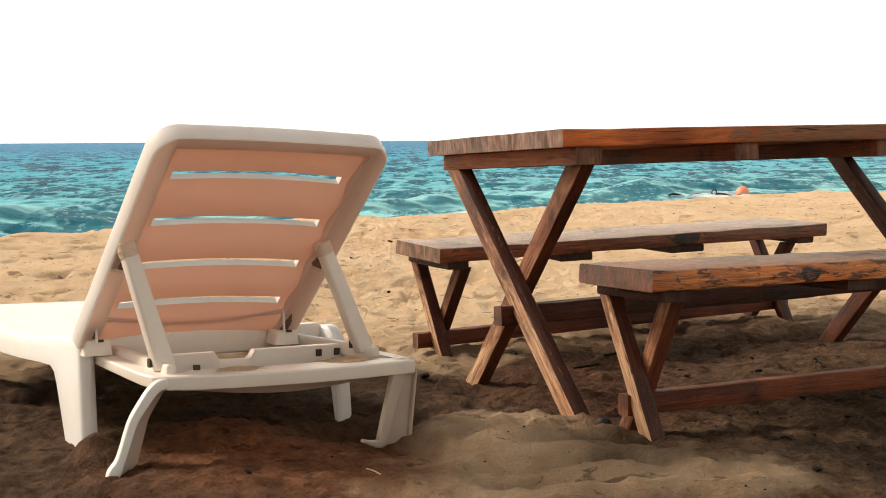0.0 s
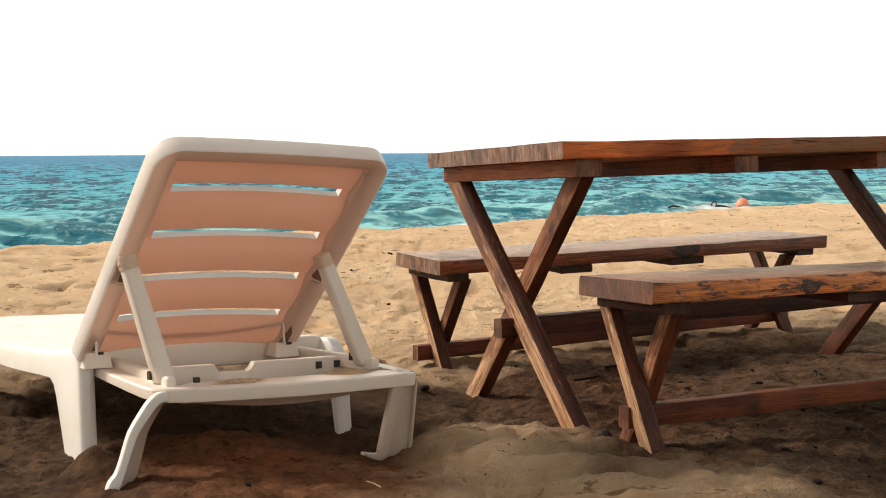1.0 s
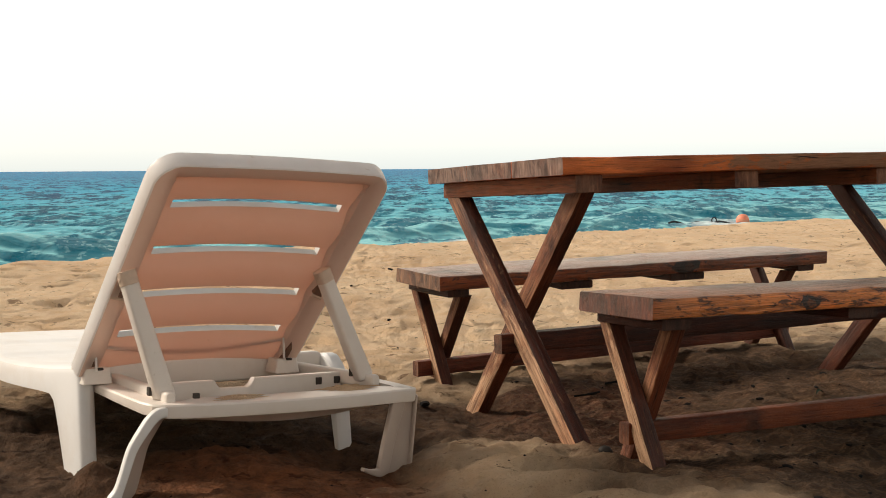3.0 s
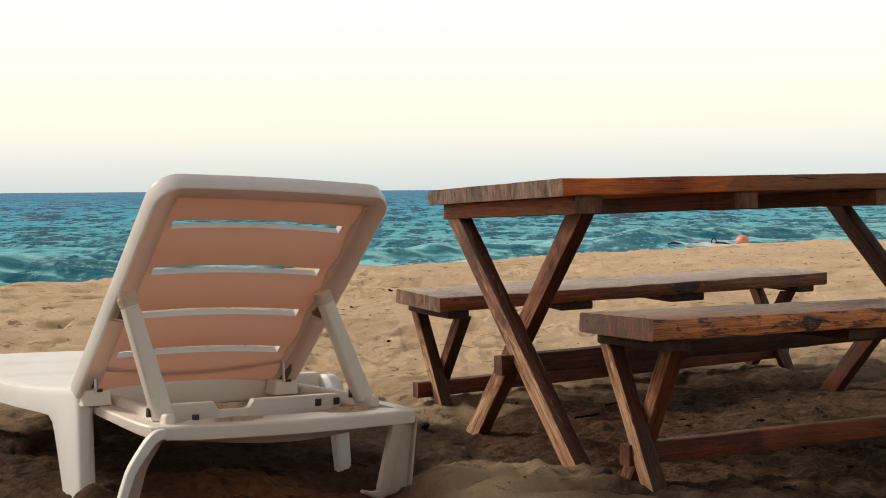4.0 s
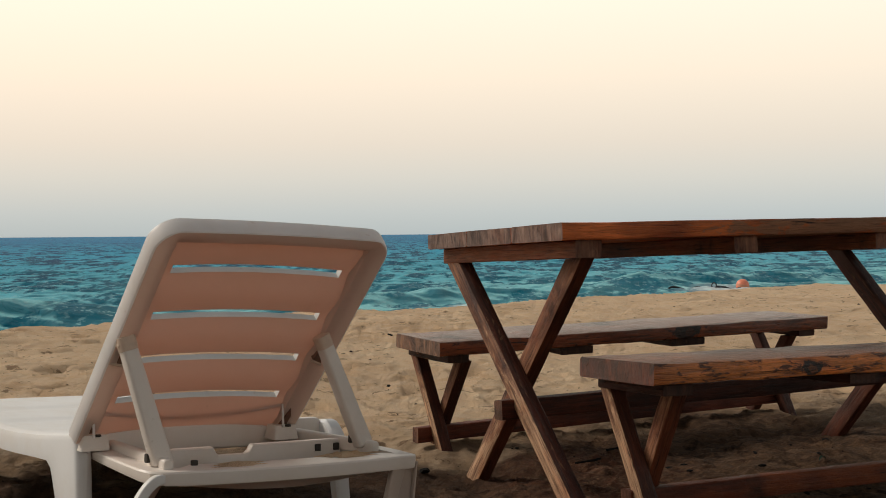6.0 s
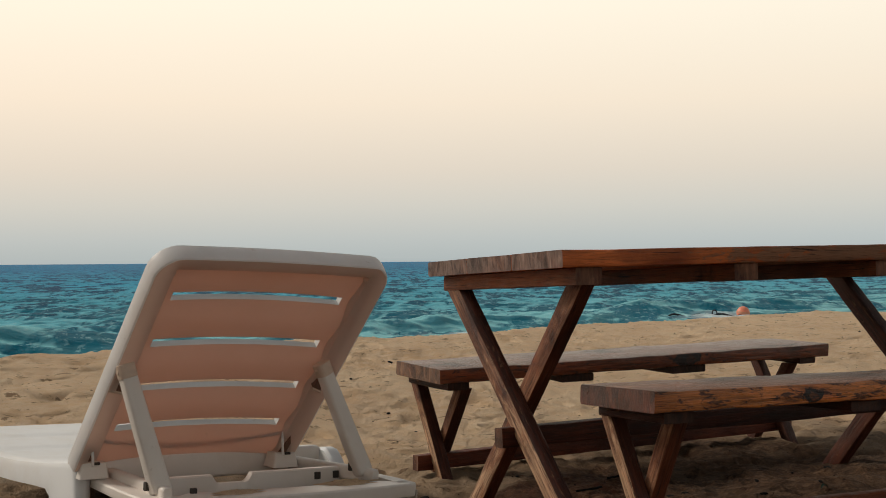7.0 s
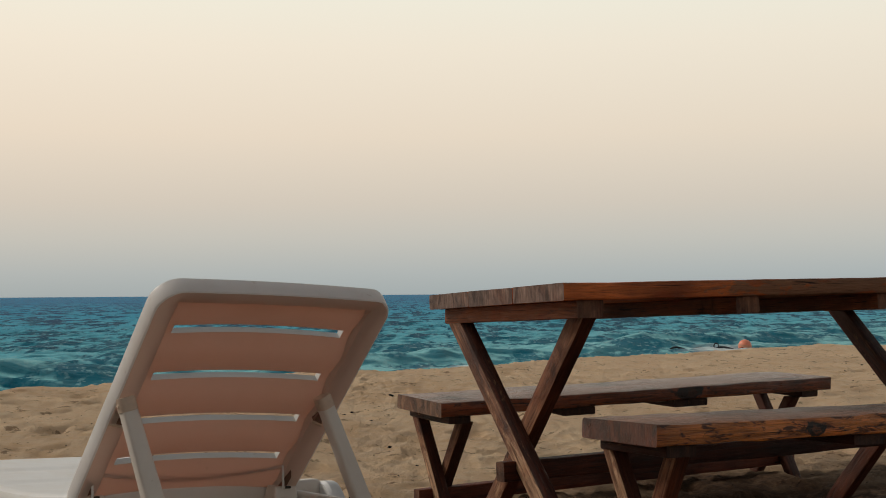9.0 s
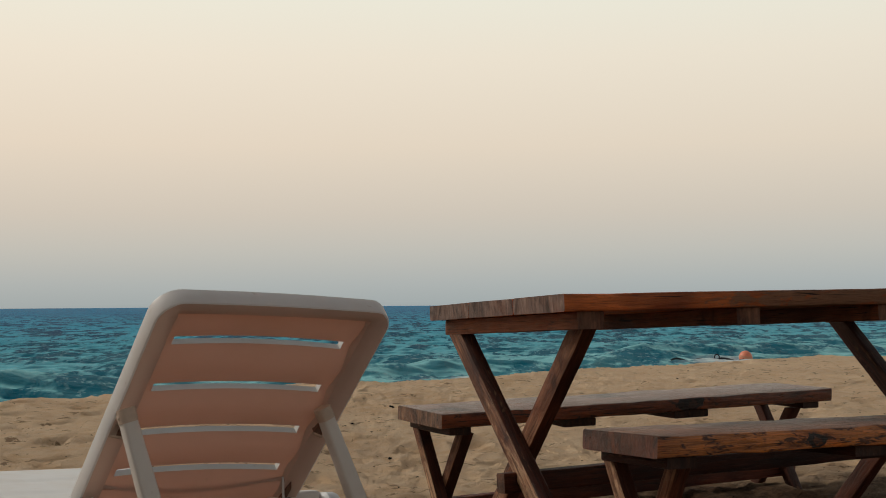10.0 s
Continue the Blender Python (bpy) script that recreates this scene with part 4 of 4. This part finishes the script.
    loft_box("web", strap, PLASTIC_SHADED, (0.640, 0.714, -0.374, -0.366, -0.03), (0.685, 0.729, -0.374, -0.366, G - 0.07), r=0.002)
    bar("edge", strap, PLASTIC_SHADED, (0.7135, -0.380, -0.03), (0.729, -0.380, G - 0.068), 0.006, 0.014, up=(0, -1, 0), r=0.002)


lounger()


# ---- buoy, rope and litter on the beach ----
def lathe(profile, n=24):
    return [[(r * math.cos(2 * math.pi * i / n), r * math.sin(2 * math.pi * i / n), z) for i in range(n)] for r, z in profile]


def buoy():
    t = thing("buoy", pose(6.34, 25.85, -0.58, 6, 9, 30), "round orange plastic mooring buoy floating near the shore", "buoy")
    prof = [(0.002, 0.0)] + [(0.140 * math.sin(radians(a)), 0.155 - 0.140 * math.cos(radians(a))) for a in range(12, 171, 12)] + [(0.002, 0.295)]
    body = part("float", ring_tube(lathe(prof)), BUOY, t)
    part("band", ring_tube(lathe([(0.135, 0.130), (0.1425, 0.134), (0.1435, 0.155), (0.1425, 0.176), (0.135, 0.18)])), plain_material("faded_band", (0.75, 0.32, 0.2), 0.6), body)


def tube(name, pts, r, material, parent=None, label="", n=8, wob=0.0):
    rings = []
    for i, p in enumerate(pts):
        a, b = Vector(pts[max(0, i - 1)]), Vector(pts[min(len(pts) - 1, i + 1)])
        d = (b - a).normalized()
        e1 = d.cross(Vector((0.1, 0.2, 1))).normalized()
        e2 = d.cross(e1)
        k = r * (1 + wob * noise.noise(Vector((i * 0.9, r * 90, 1))))
        rings.append([Vector(p) + (e1 * math.cos(2 * math.pi * j / n) + e2 * math.sin(2 * math.pi * j / n)) * k for j in range(n)])
    return part(name, ring_tube(rings), material, parent, label)


def mooring_rope():
    t = thing("mooring_rope", pose(5.3, 25.6, -0.53), "dark wet rope with a loop floating beside the orange buoy", "rope")
    pts = [(-0.55 + 1.5 * i / 24, 0.10 * math.sin(i * 0.5), 0.07 + 0.025 * math.sin(i * 0.8)) for i in range(25)]
    line = tube("line", pts, 0.019, ROPE, t, wob=0.5)
    ring = [(0.42 + 0.05 * math.cos(radians(a)), 0.06, 0.12 + 0.055 * math.sin(radians(a))) for a in range(-40, 221, 20)]
    tube("loop", ring, 0.014, ROPE, line)


buoy()
mooring_rope()


def dark_bit(x, y, size, seed, name="seaweed_scrap", label="small dark dried seaweed scrap lying on sand", category="seaweed"):
    rnd = random.Random(seed)
    bm = bmesh.new()
    bmesh.ops.create_icosphere(bm, subdivisions=2, radius=1.0)
    sx, sy, sz = size * rnd.uniform(0.8, 1.5), size * rnd.uniform(0.5, 0.9), size * rnd.uniform(0.3, 0.5)
    off = Vector((seed * 3.1, seed * 1.7, 0))
    for v in bm.verts:
        k = 1 + 0.45 * noise.noise(v.co * 1.8 + off)
        v.co = Vector((v.co.x * sx * k, v.co.y * sy * k, v.co.z * sz * k))
    ob = part(name, bm, DEBRIS)
    ob.matrix_world = pose(x, y, sand_height(x, y) + sz * 0.5, rnd.uniform(-12, 12), rnd.uniform(-12, 12), rnd.uniform(0, 180))
    return tagged(ob, label, category, "dark scraps on the sand")


BITS = [(-0.06, 3.70, 0.020), (0.70, 3.78, 0.014), (0.75, 3.80, 0.015), (0.91, 3.82, 0.014), (0.99, 3.78, 0.012), (0.79, 2.76, 0.013), (0.97, 2.80, 0.010),
        (1.30, 4.14, 0.016), (1.02, 3.98, 0.012), (0.74, 3.66, 0.010), (0.75, 3.15, 0.010), (0.82, 3.14, 0.008), (0.88, 3.13, 0.010), (1.00, 3.35, 0.012),
        (0.89, 2.89, 0.008), (0.83, 2.85, 0.007), (0.78, 2.50, 0.010), (0.24, 4.00, 0.010), (0.81, 4.35, 0.012), (-0.39, 8.92, 0.030), (-0.56, 7.36, 0.016),
        (-0.60, 7.30, 0.012), (-0.27, 5.97, 0.016), (-0.41, 2.49, 0.010), (1.12, 3.62, 0.011), (1.21, 3.45, 0.009), (0.66, 3.42, 0.008), (1.05, 2.72, 0.008)]
BITS += [(-0.47, 7.54, 0.011), (-0.44, 8.13, 0.009), (-0.25, 5.71, 0.008), (-0.20, 6.04, 0.007), (-0.12, 5.21, 0.009), (-0.19, 4.96, 0.007), (-0.14, 7.00, 0.008), (0.66, 3.46, 0.008), (0.76, 3.45, 0.009), (0.96, 3.75, 0.008), (0.89, 3.37, 0.010), (0.74, 3.13, 0.007), (1.01, 3.37, 0.008), (1.04, 3.09, 0.009), (0.77, 2.75, 0.009), (0.91, 2.80, 0.007), (0.92, 2.60, 0.008), (1.20, 3.89, 0.009), (1.17, 4.10, 0.008), (0.28, 4.94, 0.008), (0.28, 4.25, 0.007), (0.51, 2.76, 0.007), (0.35, 3.82, 0.007)]
for i, (x, y, s) in enumerate(BITS):
    dark_bit(x, y, s * (0.9 if y < 4.2 else 0.7), i + 1)


def leaf_scrap(x, y):
    """A small curled green scrap."""
    bm = bmesh.new()
    rows = []
    for j in range(7):
        f = j / 6
        w = 0.007 * math.sin(math.pi * (0.12 + 0.8 * f))
        rows.append([bm.verts.new((-0.012 + 0.024 * f, w * q, 0.010 * math.sin(math.pi * f) + 0.004 * q * q)) for q in (-1, -0.5, 0, 0.5, 1)])
    for a, b in zip(rows, rows[1:]):
        for i in range(4):
            bm.faces.new((a[i], a[i + 1], b[i + 1], b[i]))
    bmesh.ops.solidify(bm, geom=bm.faces[:], thickness=0.0012)
    ob = part("leaf_scrap", bm, plain_material("green_leaf", (0.022, 0.050, 0.028), 0.6, 90))
    ob.matrix_world = pose(x, y, sand_height(x, y) + 0.002, 6, -8, 20)
    tagged(ob, "small curled green leaf scrap lying on sand", "leaf")


leaf_scrap(1.19, 3.82)


def grit(name, label, material, count, seed, boxes, size):
    """Specks strewn over the sand: five-sided crumbs, all in one mesh."""
    rnd = random.Random(seed)
    verts, faces = [], []
    for n in range(count):
        x0, x1, y0, y1 = boxes[n % len(boxes)]
        x, y = rnd.uniform(x0, x1), y0 + (y1 - y0) * rnd.random() ** 1.3
        r, turn, flat = size * rnd.uniform(0.5, 1.5) * (0.75 + 0.09 * y), rnd.uniform(0, 6.3), rnd.uniform(0.35, 0.8)
        z, base = sand_height(x, y), len(verts)
        for i in range(5):
            a = turn + i * 1.2566
            k = r * rnd.uniform(0.7, 1.3)
            verts.append((x + k * math.cos(a), y + 0.7 * k * math.sin(a), z - 0.001))
        verts.append((x + 0.3 * r * rnd.uniform(-1, 1), y, z + r * flat))
        faces += [(base + i, base + (i + 1) % 5, base + 5) for i in range(5)]
    me = bpy.data.meshes.new(name)
    me.from_pydata(verts, [], faces)
    me.materials.append(material)
    return tagged(new(name, me), label, "grit", kind="stuff")


grit("grit", "dark specks of grit and dried weed strewn over sand", DEBRIS, 620, 11, [(-1.4, 1.7, 2.3, 4.6), (-3.5, 3.5, 4.4, 9.0)], 0.0032)
grit("weed_crumbs", "dark crumbs of dried weed strewn along the beach crest", DEBRIS, 300, 21, [(-5.5, 5.5, 6.5, 14.0)], 0.0058)


def twig(x, y, turn, length, r, material, label, seed):
    rnd = random.Random(seed)
    pts = [((f - 0.5) * length, 0.07 * length * math.sin(f * 3 + seed), 0.0015 * rnd.random() + r) for f in [i / 8 for i in range(9)]]
    ob = tube("twig", pts, r, material, None, "", 6, 0.4)
    ob.matrix_world = pose(x, y, sand_height(x, y) + 0.004, 0, 0, turn)
    return tagged(ob, label, "twig", "twigs on the sand")


STRAW = plain_material("dry_straw", (0.55, 0.45, 0.28), 0.7)
twig(0.45, 3.80, 40, 0.11, 0.004, DEBRIS, "thin dark bent twig lying on sand", 3)
twig(0.57, 3.99, 30, 0.10, 0.004, DEBRIS, "thin dark bent twig lying on sand", 5)
twig(-0.15, 2.52, -50, 0.055, 0.0016, STRAW, "short pale straw stalk lying on sand", 7)


def stone():
    bm = bmesh.new()
    bmesh.ops.create_icosphere(bm, subdivisions=3, radius=0.017)
    for v in bm.verts:
        v.co *= 1 + 0.25 * noise.noise(v.co * 60)
        v.co.z *= 0.7
    ob = part("stone", bm, plain_material("dark_stone", (0.03, 0.025, 0.022), 0.7, 80))
    ob.matrix_world = pose(0.392, 2.925, sand_height(0.392, 2.925) + 0.005)
    tagged(ob, "small dark rounded stone half sunk in sand", "stone")


stone()


def sand_heap(u, v, su, sv, h, seed):
    """Loose sand lying on the lounger's cross bar."""
    m = tilt_frame((-0.877, 2.829, 0.27), 0.651, -0.05, 0)
    bm = bmesh.new()
    n = 14
    rows = []
    for j in range(n + 1):
        line = []
        for i in range(n + 1):
            x, y = 2 * i / n - 1, 2 * j / n - 1
            k = max(0.0, 1 - x * x - y * y)
            jag = 1 + 0.7 * noise.noise(Vector((x * 2.6, y * 2.6, seed)))
            line.append(bm.verts.new((u + x * su * jag, v + y * sv, -0.0495 + h * k * max(0.1, 0.6 + noise.noise(Vector((x * 4, y * 4, seed + 3)))))))
        rows.append(line)
    for a, b in zip(rows, rows[1:]):
        for i in range(n):
            x, y = 2 * (i + 0.5) / n - 1, 2 * (rows.index(a) + 0.5) / n - 1
            if x * x + y * y * 0.8 < 0.95 + 0.4 * noise.noise(Vector((x * 3, y * 3, seed))):
                bm.faces.new((a[i], a[i + 1], b[i + 1], b[i]))
    for vert in [w for w in bm.verts if not w.link_faces]:
        bm.verts.remove(vert)
    bmesh.ops.recalc_face_normals(bm, faces=bm.faces[:])
    ob = part("sand_patch", bm, SAND_PALE)
    ob.matrix_world = m
    tagged(ob, "thin patch of loose sand lying on the lounger's cross bar", "sand", "sand on the lounger")


sand_heap(0.27, -0.335, 0.058, 0.030, 0.007, 2.0)
sand_heap(0.57, -0.325, 0.065, 0.036, 0.010, 6.0)
